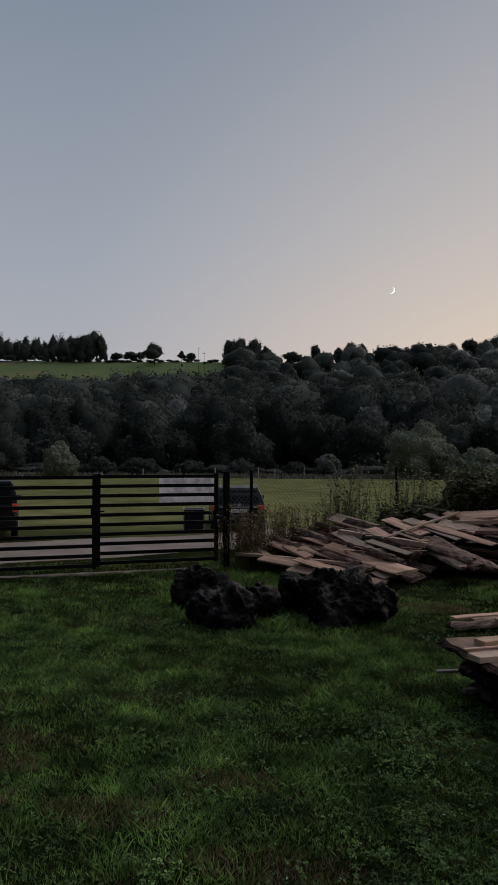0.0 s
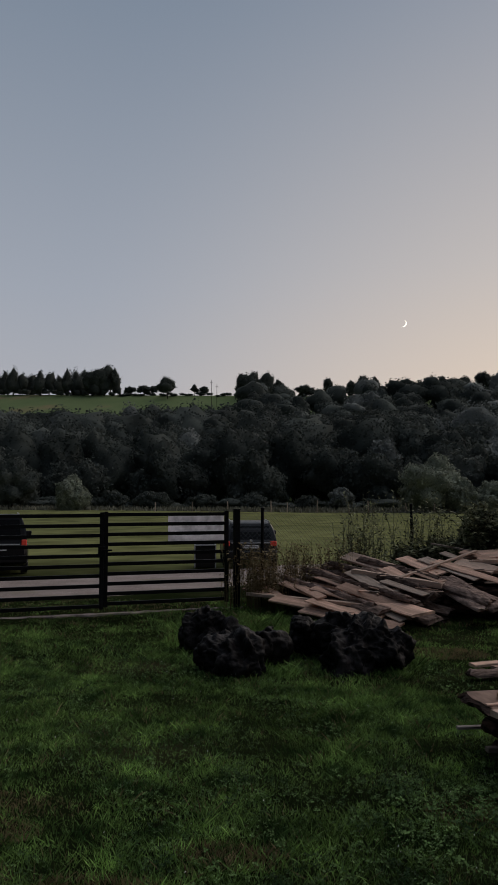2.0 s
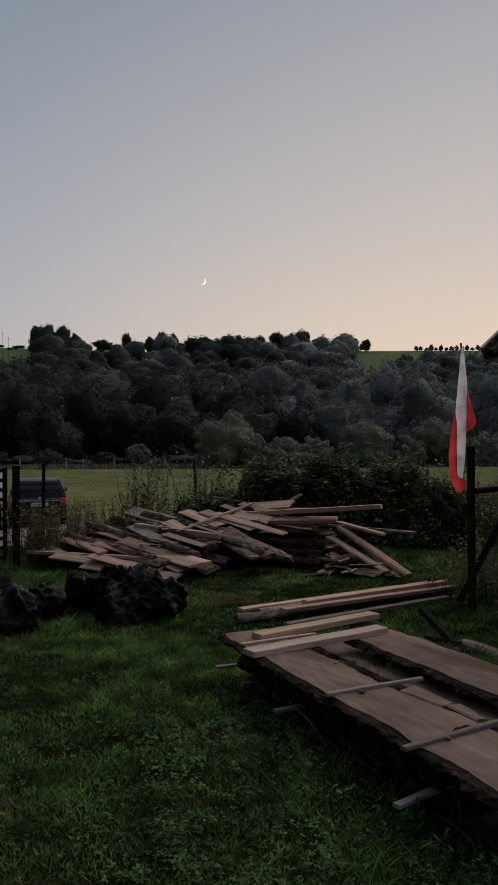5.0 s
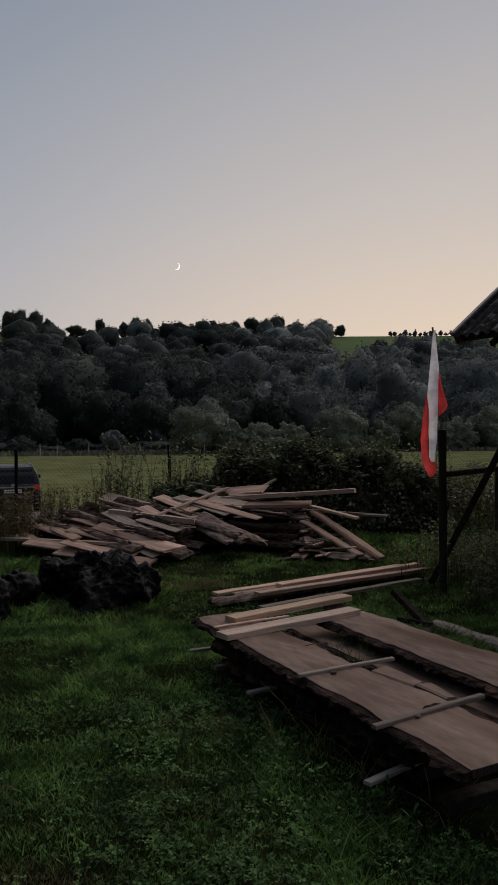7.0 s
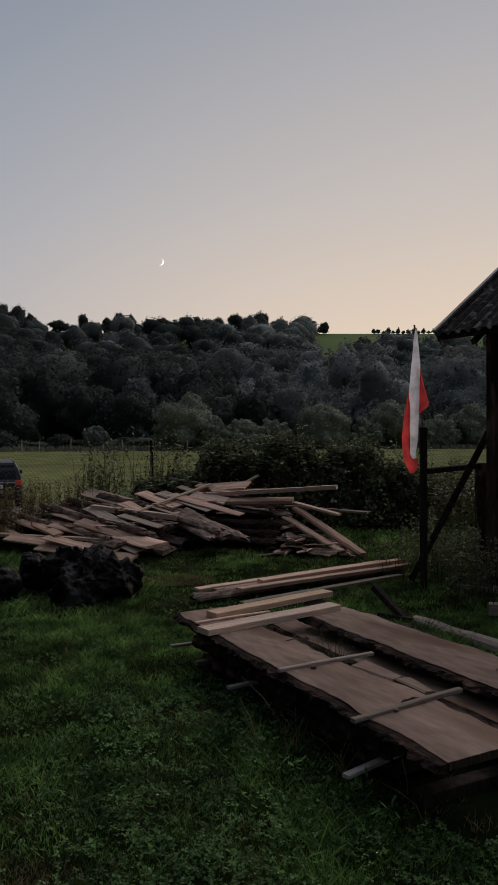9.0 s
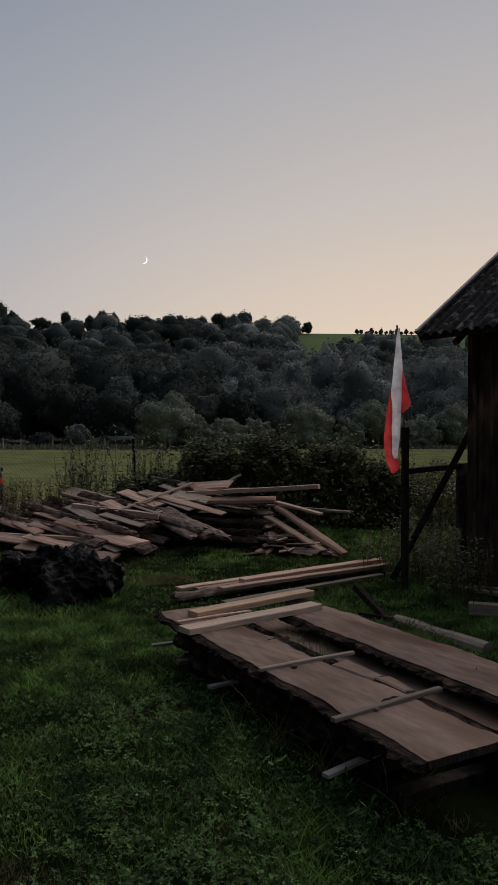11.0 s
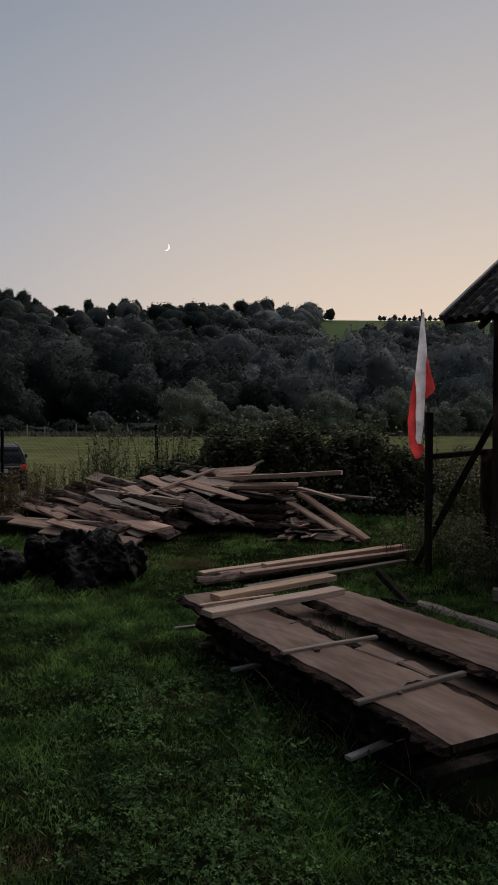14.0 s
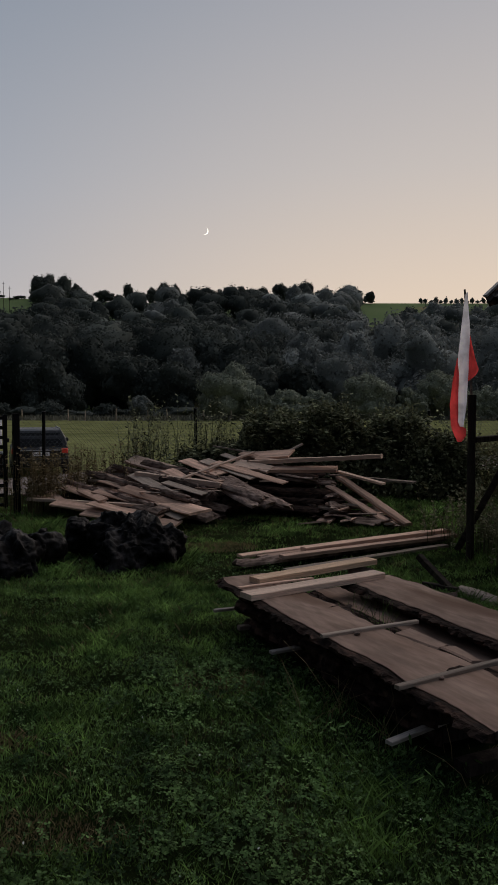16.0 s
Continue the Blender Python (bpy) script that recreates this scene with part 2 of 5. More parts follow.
def part(name, shape, material, parent=None, label=""):
    """Links a mesh or a bmesh as one object, under a thing or a part."""
    if isinstance(shape, bmesh.types.BMesh):
        me = bpy.data.meshes.new(name)
        bmesh.ops.recalc_face_normals(shape, faces=shape.faces)
        shape.to_mesh(me)
        shape.free()
    else:
        me = shape
    if not me.materials:
        me.materials.append(material)
    ob = new(name, me)
    if parent:
        ob.parent = parent
    return tagged(ob, label) if label else ob


def thing(name, m, label, category, group="", kind=""):
    ob = new(name)
    ob.empty_display_size = 0.1
    ob.matrix_world = m
    return tagged(ob, label, category, group, kind)


def box(bm, x0, x1, y0, y1, z0, z1, bevel=0.0, m=None):
    vs = [bm.verts.new((x, y, z)) for z in (z0, z1) for x, y in ((x0, y0), (x1, y0), (x1, y1), (x0, y1))]
    fs = [bm.faces.new([vs[i] for i in f]) for f in ((3, 2, 1, 0), (4, 5, 6, 7), (0, 1, 5, 4), (1, 2, 6, 5), (2, 3, 7, 6), (3, 0, 4, 7))]
    if bevel:
        es = list({e for f in fs for e in f.edges})
        vs = bmesh.ops.bevel(bm, geom=es, offset=bevel, segments=1, affect="EDGES")["verts"]
    if m is not None:
        bmesh.ops.transform(bm, matrix=m, verts=list({v for v in vs}))
    return bm


def boxed(*a, **k):
    return box(bmesh.new(), *a, **k)


def tube(bm, pts, radii, sides=8, cap=True):
    """A tapering tube along points."""
    rings = []
    for i, (p, r) in enumerate(zip(pts, radii)):
        d = (Vector(pts[min(i + 1, len(pts) - 1)]) - Vector(pts[max(i - 1, 0)])).normalized()
        q = d.to_track_quat("Z", "Y")
        rings.append([bm.verts.new(Vector(p) + q @ Vector((r * math.cos(a), r * math.sin(a), 0))) for a in (2 * math.pi * j / sides for j in range(sides))])
    for a, b in zip(rings, rings[1:]):
        for j in range(sides):
            bm.faces.new((a[j], a[(j + 1) % sides], b[(j + 1) % sides], b[j]))
    if cap:
        bm.faces.new(rings[0][::-1])
        bm.faces.new(rings[-1])
    return bm


def span(a, b, roll=0.0):
    """The pose whose x axis runs from a to b, starting at a, with its z axis as upright as may be."""
    a, b = Vector(a), Vector(b)
    x = (b - a).normalized()
    y = Vector((0, 0, 1)).cross(x).normalized()
    z = x.cross(y)
    m = Matrix((x, y, z)).transposed().to_4x4()
    return Matrix.Translation(a) @ m @ Matrix.Rotation(radians(roll), 4, "X"), (b - a).length


def smooth_step(a, b, v):
    t = np.clip((v - a) / (b - a), 0, 1)
    return t * t * (3 - 2 * t)


# ---- the land ----
def land(x, y):
    """Height of the ground: the yard, the drop to the road and meadow, the wooded slope, the hill pasture."""
    x, y = np.asarray(x, float), np.asarray(y, float)
    edge = np.interp(x, [-14, -6.5, -3.3, -0.8, 3.4, 10], [4.8, 9.7, 11.9, 13.5, 14.3, 14.6])
    z = -0.7 * smooth_step(edge, edge + 4.5, y)
    z = z + np.interp(y, [112, 130, 200, 250, 300, 420, 900, 3000], [0, 0.8, 10.7, 25.5, 40.5, 46, 50, 50])
    z = z + 0.035 * np.maximum(0, -x - 40) * smooth_step(150, 290, y)
    z = z + 0.02 * np.sin(x * 1.7 + 0.5) * np.cos(y * 1.3) * (1 - smooth_step(10, 16, y))
    return z


def build_ground():
    xs = np.concatenate([[-3000, -1500, -800, -500, -350, -250], np.arange(-200, -20, 8), np.arange(-20, 14, 0.5), np.arange(14, 200, 8), [250, 350, 500, 800, 1500, 3000]])
    ys = np.concatenate([[-3000, -1000, -300, -100, -40, -15, -6], np.arange(-2, 24, 0.4), np.arange(24, 112, 6), np.arange(112, 330, 5), [360, 420, 520, 700, 900, 1500, 3000]])
    X, Y = np.meshgrid(xs, ys)
    v = np.stack([X, Y, land(X, Y)], -1).reshape(-1, 3)
    w = len(xs)
    f = [(j * w + i, j * w + i + 1, (j + 1) * w + i + 1, (j + 1) * w + i) for j in range(len(ys) - 1) for i in range(w - 1)]
    ob = part("ground", mesh_of("ground", v.tolist(), f, True), GRASSLAND)
    return tagged(ob, "green grass yard running into mown meadow and hill pasture", "ground", kind="structure")


build_ground()


def road_middle(x):
    return np.interp(x, [-40, -10, -7.8, -5.8, 60], [-4.0, 17.8, 19.4, 22.2, 56.0])


def build_road():
    xs = np.arange(-40, 60, 0.5)
    off = np.linspace(-2.3, 2.7, 15)
    v, f = [], []
    for x in xs:
        for k, o in enumerate(off):
            y = float(road_middle(x)) + o * 1.2 + 0.2 * math.sin(x * 1.3 + k * 0.6)
            v.append((x, y, float(land(x, y)) + (0.035 if 0 < k < 14 else -0.03)))
    w = len(off)
    for i in range(len(xs) - 1):
        for k in range(w - 1):
            f.append((i * w + k, (i + 1) * w + k, (i + 1) * w + k + 1, i * w + k + 1))
    ob = part("road", mesh_of("road", v, f, True), GRAVEL)
    tagged(ob, "pale gravel track with soft grassy edges", "road", kind="structure")


build_road()


# ---- trees ----
def ball(level):
    """Corners and faces of a round mesh of radius 1."""
    bm = bmesh.new()
    bmesh.ops.create_icosphere(bm, subdivisions=level, radius=1.0)
    v = np.array([p.co[:] for p in bm.verts])
    f = np.array([[p.index for p in q.verts] for q in bm.faces], dtype=np.int32)
    bm.free()
    return v, f


BALLS = {k: ball(k) for k in (2, 3, 4)}


def unit(v):
    return v / np.maximum(np.linalg.norm(v, axis=-1, keepdims=True), 1e-9)


def bulges(d, mid, rad, least):
    """How far a union of round lobes reaches from the middle along each way d, and the lobe met there."""
    b = d @ mid.T
    disc = b * b - (mid * mid).sum(1)[None] + (rad * rad)[None]
    r = np.where(disc > 0, b + np.sqrt(np.maximum(disc, 0)), 0.0)
    k = r.argmax(1)
    return np.maximum(r[np.arange(len(d)), k], least), k


def gnarled(lobes, seed, fold=0.05, grain=0.022, roots=()):
    """A folded woody mass: round lobes (x, y, z, radius) and stubby roots grown together, with creases and knots. Returns a mesh."""
    bm = bmesh.new()
    for x, y, z, r in lobes:
        bmesh.ops.create_icosphere(bm, subdivisions=3, radius=r, matrix=Matrix.Translation((x, y, z)))
    for a, b, c, r in roots:
        tube(bm, [a, b, c], [r, r * 0.8, r * 0.5], 8)
    rough = bpy.data.meshes.new("rough")
    bm.to_mesh(rough)
    bm.free()
    ob = new("rough", rough)
    grown = ob.modifiers.new("grown", "REMESH")
    grown.mode, grown.voxel_size = "VOXEL", grain
    me = bpy.data.meshes.new_from_object(ob.evaluated_get(bpy.context.evaluated_depsgraph_get()))
    bpy.data.objects.remove(ob)
    bpy.data.meshes.remove(rough)
    o = Vector((seed * 3.7, seed * 1.3, 0.4 * seed))
    moved = []
    for v in me.vertices:
        a = v.co
        w = noise.noise_vector(a * 3.0 + o) * 0.10
        q = Vector(((a.x + w.x) * 7.0, (a.y + w.y) * 7.0, (a.z + w.z) * 3.0)) + o
        g = 1.8 * noise.noise(a * 3.4 + o) + 0.8 - 3.0 * abs(noise.noise(q * 0.7)) - 0.8 * abs(noise.noise(q * 1.9 + o)) + 0.7 * noise.noise(a * 11 + o) - 0.5 * abs(noise.noise(a * 21 + o)) + 0.3 * noise.noise(a * 38 + o)
        b = a + v.normal * fold * g
        b.z = max(b.z, -0.06)
        moved.append(b)
    for v, b in zip(me.vertices, moved):
        v.co = b
    me.polygons.foreach_set("use_smooth", [True] * len(me.polygons))
    me.update()
    return me


def crown(rng, c, w, h, count, size, lobes=9, level=3, loose=0.6, pointed=0.0, sprig=0.04, tufts=64):
    """A crown of width w and height h round c: a closed mass of leaf billows and loose leaf clumps over them."""
    c, half = np.asarray(c, float), np.array([w / 2, w / 2, h / 2])
    way = rng.normal(size=(lobes, 3))
    way[:, 2] += 0.25
    way = unit(way)
    out = rng.uniform(0.35, 0.80, lobes)
    mid = way * out[:, None]
    rad = (0.98 - out * 0.92) * rng.uniform(0.75, 1.2, lobes)
    knob = unit(rng.normal(size=(tufts, 3)))
    tall = rng.uniform(0.6, 1.4, tufts)
    wide = 2.1 / math.sqrt(tufts)

    def reach(d):
        r, k = bulges(d, mid, rad, 0.46)
        near = d @ knob.T
        n = near.argmax(1)
        gap = np.arccos(np.clip(near[np.arange(len(d)), n], -1, 1)) / wide
        r = r * (0.84 + 0.21 * tall[n] * np.sqrt(np.maximum(1 - gap ** 2, 0)))
        if pointed:
            r = r * (1 - pointed * np.sqrt(np.maximum(1 - d[:, 2] ** 2, 0)) * np.clip(d[:, 2] + 0.4, 0, 1))
        return r, k, (d - knob[n]) / wide

    v, f = BALLS[level]
    r, _, _ = reach(v)
    core = c + v * (r * rng.uniform(0.81, 0.88, len(v)))[:, None] * half
    d = rng.normal(size=(count, 3))
    d[:, 2] += 0.35
    d = unit(d)
    r, k, tilt = reach(d)
    p = d * (r * (0.85 + (0.10 + sprig) * rng.uniform(0, 1, count) ** 1.4))[:, None]
    nrm = unit(unit(p - mid[k]) + 0.3 * d + 1.2 * tilt + rng.normal(scale=loose, size=(count, 3)))
    p = c + p * half
    t = unit(np.cross(nrm, rng.normal(size=(count, 3))))
    b = np.cross(nrm, t)
    s = size * rng.uniform(0.5, 1.5, (count, 1))
    q = rng.uniform(0.45, 1.0, (count, 1))
    leaf = np.stack([p - t * s, p - b * s * q, p + t * s * rng.uniform(0.6, 1, (count, 1)), p + b * s * q], 1)
    return leaf.reshape(-1, 3), core, f


def foliage(name, crowns):
    """One mesh of several crowns."""
    verts, loops, sizes, at_v = [], [], [], 0
    for leaf, core, f in crowns:
        verts += [leaf, core]
        loops += [at_v + np.arange(len(leaf)), at_v + len(leaf) + f.ravel()]
        sizes += [np.full(len(leaf) // 4, 4), np.full(len(f), 3)]
        at_v += len(leaf) + len(core)
    verts, loops, sizes = np.concatenate(verts), np.concatenate(loops), np.concatenate(sizes)
    me = bpy.data.meshes.new(name)
    me.vertices.add(len(verts))
    me.vertices.foreach_set("co", verts.astype(np.float32).ravel())
    me.loops.add(len(loops))
    me.loops.foreach_set("vertex_index", loops.astype(np.int32))
    me.polygons.add(len(sizes))
    me.polygons.foreach_set("loop_start", np.concatenate([[0], np.cumsum(sizes)[:-1]]).astype(np.int32))
    me.polygons.foreach_set("use_smooth", sizes == 3)
    me.update(calc_edges=True)
    return me


def trunk_bm(h, r, rng):
    bm = bmesh.new()
    lean = rng.uniform(-0.04, 0.04, 2) * h
    tube(bm, [(0, 0, -0.3), (lean[0] * 0.3, lean[1] * 0.3, h * 0.35), (lean[0], lean[1], h * 0.75)], [r, r * 0.75, r * 0.35], 7)
    for k in range(4):
        a = k * 1.6 + rng.uniform(0, 1)
        z = h * rng.uniform(0.3, 0.5)
        e = h * 0.28
        tube(bm, [(0, 0, z), (math.cos(a) * e * 0.5, math.sin(a) * e * 0.5, z + e * 0.4), (math.cos(a) * e, math.sin(a) * e, z + e)], [r * 0.5, r * 0.3, r * 0.12], 5)
    return bm


def tree(seed, x, y, h, w, material, label, group, count=900, size=0.4, low=0.15, lobes=10, level=3, pointed=0.0):
    rng = np.random.default_rng(seed)
    t = thing("tree", pose(x, y, float(land(x, y)) - 0.05), label, "tree", group)
    part("trunk", trunk_bm(h, 0.022 * h + 0.03, rng), TRUNK, t)
    c = (0, 0, h * (low + (1 - low) / 2))
    part("crown", foliage("crown", [crown(rng, c, w, h * (1 - low), count, size, lobes, level, pointed=pointed, sprig=0.03)]), material, t)
    return t


def at(az, d):
    return d * math.tan(radians(az)), d


# trees that stand out on the ridge: azimuth, distance, height, width
RIDGE = [(-26.1, 297, 11, 9), (-25.2, 298, 13.5, 9.5), (-24.5, 299, 12.5, 7), (-20.6, 292, 8.6, 9.5), (-22.4, 299, 4.2, 6), (-23.4, 300, 4, 5), (-21.6, 301, 4.0, 5), (-18.6, 300, 4.4, 4.5),
         (-17.9, 300, 3.4, 3.5), (-14.9, 290, 11, 7), (-14.1, 292, 11.5, 8), (-13.3, 291, 10.5, 7), (-12.4, 294, 8, 7), (-10.4, 296, 5, 8), (-8.6, 297, 7.5, 5), (-7.0, 295, 6.5, 5),
         (-6.1, 296, 8.2, 5.5), (-5.3, 297, 8.2, 5.5), (-3.9, 296, 5.5, 6), (-2.6, 296, 5.5, 7), (-1.1, 294, 6.5, 6), (-0.2, 296, 7.5, 5), (1.2, 292, 8, 8), (2.4, 293, 9.5, 7), (3.4, 294, 8, 7),
         (4.5, 295, 8.5, 5), (5.6, 296, 6, 7), (6.8, 296, 5.5, 6), (9.0, 298, 4.6, 3.8), (8.1, 297, 5.8, 4.4)]
for i, (az, d, h, w) in enumerate(RIDGE):
    tree(100 + i, *at(az, d), h * 1.05, w * 1.22, SKYLINE, "dark broadleaf tree on the ridge against the sky", "ridge trees", 1300, 0.20, low=0.02, lobes=8, level=3, pointed=0.55 if i % 5 == 2 else 0.0)
# plantation and hedge along the ridge
for i, az in enumerate(np.arange(-44, -24.4, 0.62)):
    tree(200 + i, *at(az, 301 + 4 * math.sin(i * 2.1)), 12.4 + 1.2 * math.sin(i * 1.7), 10.5, SKYLINE, "dark tree in the ridge plantation above the pasture", "ridge plantation", 800, 0.24, low=-0.2, lobes=9, level=2, pointed=0.5 if i % 3 else 0.2)
for i, az in enumerate(np.arange(12.5, 34, 0.36)):
    tree(240 + i, *at(az, 300 + 2 * math.sin(i * 2.3)), 2.3 + 0.9 * math.sin(i * 2.7), 3.0, SKYLINE, "small slender tree in the ridge hedge", "ridge hedge", 160, 0.18, low=-0.3, lobes=5, level=2, pointed=0.4)
for i, (az, d, h, w) in enumerate([(7.5, 190, 15.5, 9.0), (-12.9, 205, 15, 10), (-14.3, 210, 14, 9), (-25.6, 200, 11.5, 8), (-18.6, 196, 11, 8), (-4.5, 190, 14, 10), (2.6, 180, 15, 11)]):
    tree(280 + i, *at(az, d), h, w, WOODSDARK if i == 0 else WOODS, "tall round broadleaf tree standing above the wood", "tall trees", 3200, 0.25, low=0.0, lobes=16, level=4)
# pale willows at the foot of the wood: azimuth, distance, height, width
FOOT = [(-1.3, 101, 7.4, 8.5), (0.9, 99, 4.4, 5), (3.2, 100, 4.0, 7), (5.4, 101, 4.0, 5), (9.1, 102, 6.6, 8.5), (14.1, 103, 6.9, 8.5), (17.0, 102, 4.4, 6), (12.0, 100, 4.2, 5), (-7.9, 104, 3.2, 4.0),
        (-10.4, 106, 2.2, 4), (-27.4, 100, 5.0, 5.2), (-31.6, 104, 8.0, 9), (-34.0, 105, 7.5, 8), (-36.6, 103, 7.8, 9), (-39.6, 104, 7, 9), (-24.6, 106, 3, 5), (-21.6, 106, 2.8, 6),
        (-18.0, 107, 2.4, 5), (-14.4, 107, 2.6, 5), (19.6, 104, 6, 8), (22.5, 104, 7, 9)]
for i, (az, d, h, w) in enumerate(FOOT):
    tree(300 + i, *at(az, d), h, w, WILLOW if az > -6 or i == 10 else WOODSHAZED if az > -9 else WOODS, "grey-green willow bush at the foot of the wood", "willows by the meadow", 5200, 0.15, low=-0.2, lobes=20, level=4)


def woodland():
    rng = np.random.default_rng(5)
    tones = {"mid": [], "pale": [], "dark": []}
    for y in np.arange(117, 300, 8.5):
        lo, hi = y * math.tan(radians(-43)), y * math.tan(radians(28))
        for x in np.arange(lo, hi, 7.6):
            px, py = x + rng.uniform(-3.6, 3.6), y + rng.uniform(-3.0, 3.0)
            az = math.degrees(math.atan2(px, py))
            top = 206 if az < -14.8 else 285
            if -12 < az < -6:
                top = 262
            if 8.4 < az < 10.1:
                top = 178
            elif 10.1 <= az < 11.6:
                top = 200
            elif az >= 11.6:
                top = 262
            if py > top + 4 * math.sin(az * 1.9):
                continue
            h = rng.uniform(8.5, 16) if py < 200 else rng.uniform(7.5, 12) if py < 250 else rng.uniform(8, 11.5)
            if az >= 10.1 and py > 200:
                h = rng.uniform(7, 9)
            if 8.2 < az < 10.3 and py < 200:
                h = rng.uniform(6, 8.5)
            if az < -14.8 and py > 165:
                h = rng.uniform(12.5, 17.5)
            if py < 124:
                h = rng.uniform(6, 11)
            w = h * rng.uniform(0.80, 1.35)
            z = float(land(px, py))
            # share of crowns in the haze-grey colour, growing to the right
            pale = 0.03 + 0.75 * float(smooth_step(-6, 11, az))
            # neighbours of one tone stand together
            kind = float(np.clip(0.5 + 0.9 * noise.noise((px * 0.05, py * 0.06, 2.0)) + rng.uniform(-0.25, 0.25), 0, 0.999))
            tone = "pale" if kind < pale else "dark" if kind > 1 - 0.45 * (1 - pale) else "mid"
            near = py < 165
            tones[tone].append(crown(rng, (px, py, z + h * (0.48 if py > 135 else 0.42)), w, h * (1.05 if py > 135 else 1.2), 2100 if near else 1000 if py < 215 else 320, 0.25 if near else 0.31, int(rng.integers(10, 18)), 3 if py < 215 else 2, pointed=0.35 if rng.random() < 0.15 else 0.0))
    for tone, mat, label in (("mid", WOODS, "dense dark broadleaf wood covering the hillside"), ("pale", WOODSHAZED, "hillside crowns greyed for haze, most of them on the right"), ("dark", WOODSDARK, "near-black crowns scattered through the hillside wood")):
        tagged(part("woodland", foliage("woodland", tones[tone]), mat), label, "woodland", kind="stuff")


woodland()


def ridge_scrub():
    """Low bushes that join the ridge trees at their feet."""
    rng = np.random.default_rng(15)
    out = []
    for lo, hi, step, tall in ((-44, -24, 0.45, 1.0), (-24, -15.4, 0.5, 0.45), (-15.4, 9.2, 0.42, 1.3)):
        for az in np.arange(lo, hi, step):
            x, y = at(az + rng.uniform(-0.2, 0.2), rng.uniform(296, 300))
            h, w = rng.uniform(2.2, 4.2) * tall, rng.uniform(3.5, 5.5)
            out.append(crown(rng, (x, y, float(land(x, y)) + h * 0.4), w, h, 150, 0.2, 6, 2))
    tagged(part("ridge_scrub", foliage("ridge_scrub", out), SKYLINE), "dark low scrub along the ridge under the trees", "scrub", kind="stuff")


ridge_scrub()


def wood_edge():
    """Low grey scrub along the foot of the wood, coloured for haze rightwards."""
    rng = np.random.default_rng(16)
    dark, pale = [], []
    az = -44.0
    while az < 26:
        az += rng.uniform(0.35, 1.5)
        x, y = at(az, rng.uniform(108, 115))
        h, w = rng.uniform(0.7, 2.4), rng.uniform(4.0, 9.0)
        q = crown(rng, (x, y, float(land(x, y)) + h * 0.35), w, h, 420, 0.11, 12, 3)
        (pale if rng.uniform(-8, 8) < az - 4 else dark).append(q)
    tagged(part("wood_edge_scrub", foliage("wood_edge_scrub", pale), WOODSHAZED), "low scrub along the foot of the wood, greyed for haze", "scrub", kind="stuff")
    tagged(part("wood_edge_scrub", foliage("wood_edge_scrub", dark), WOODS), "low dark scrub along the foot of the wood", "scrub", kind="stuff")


wood_edge()


def meadow_edge():
    """Rough unmown grass where the meadow meets the wood."""
    rng = np.random.default_rng(8)
    n = 9000
    x = rng.uniform(-95, 70, n)
    y = rng.uniform(98, 109, n) + 2 * np.sin(x * 0.1)
    z = land(x, y)
    h = rng.uniform(0.2, 0.75, n)
    a = rng.uniform(0, math.pi, n)
    dx, dy = np.cos(a) * 0.25, np.sin(a) * 0.25
    lean = rng.normal(scale=0.15, size=(2, n))
    v = np.stack([np.stack([x - dx, y - dy, z], -1), np.stack([x + dx, y + dy, z], -1), np.stack([x + lean[0], y + lean[1], z + h], -1)], 1)
    ob = part("rough_grass", quads("rough_grass", v, 3), ROUGHGRASS)
    tagged(ob, "tall pale unmown grass along the meadow edge", "grass", kind="stuff")


meadow_edge()


def meadow_fence():
    for i, (az, h) in enumerate([(-13.0, 1.5), (-11.8, 1.3), (-9.6, 1.6), (-7.3, 1.3), (-5.9, 1.5), (-3.2, 1.2), (-16.2, 1.4), (-18.8, 1.3), (-1.2, 1.3), (-21.5, 1.2)]):
        x, y = at(az, 96)
        bm = bmesh.new()
        tube(bm, [(0, 0, -0.2), (0.02, 0, h * 0.5), (0.05 * math.sin(i), 0, h)], [0.09, 0.08, 0.07], 7)
        p = part("fence_post", bm, GREYWOOD)
        p.matrix_world = pose(x, y, float(land(x, y)))
        tagged(p, "pale weathered wooden post at the meadow's edge", "fence post", "meadow posts")


meadow_fence()


def power_pole(az, d, h):
    x, y = at(az, d)
    t = thing("power_pole", pose(x, y, float(land(x, y))), "thin wooden power pole on the pasture", "power pole", "power poles")
    bm = bmesh.new()
    tube(bm, [(0, 0, -0.3), (0, 0, h)], [0.10, 0.06], 7)
    part("mast", bm, TRUNK, t)
    part("crossarm", boxed(-0.6, 0.6, -0.05, 0.05, h - 0.9, h - 0.8), TRUNK, t)


power_pole(-17.35, 270, 11)
power_pole(-16.95, 275, 8.5)


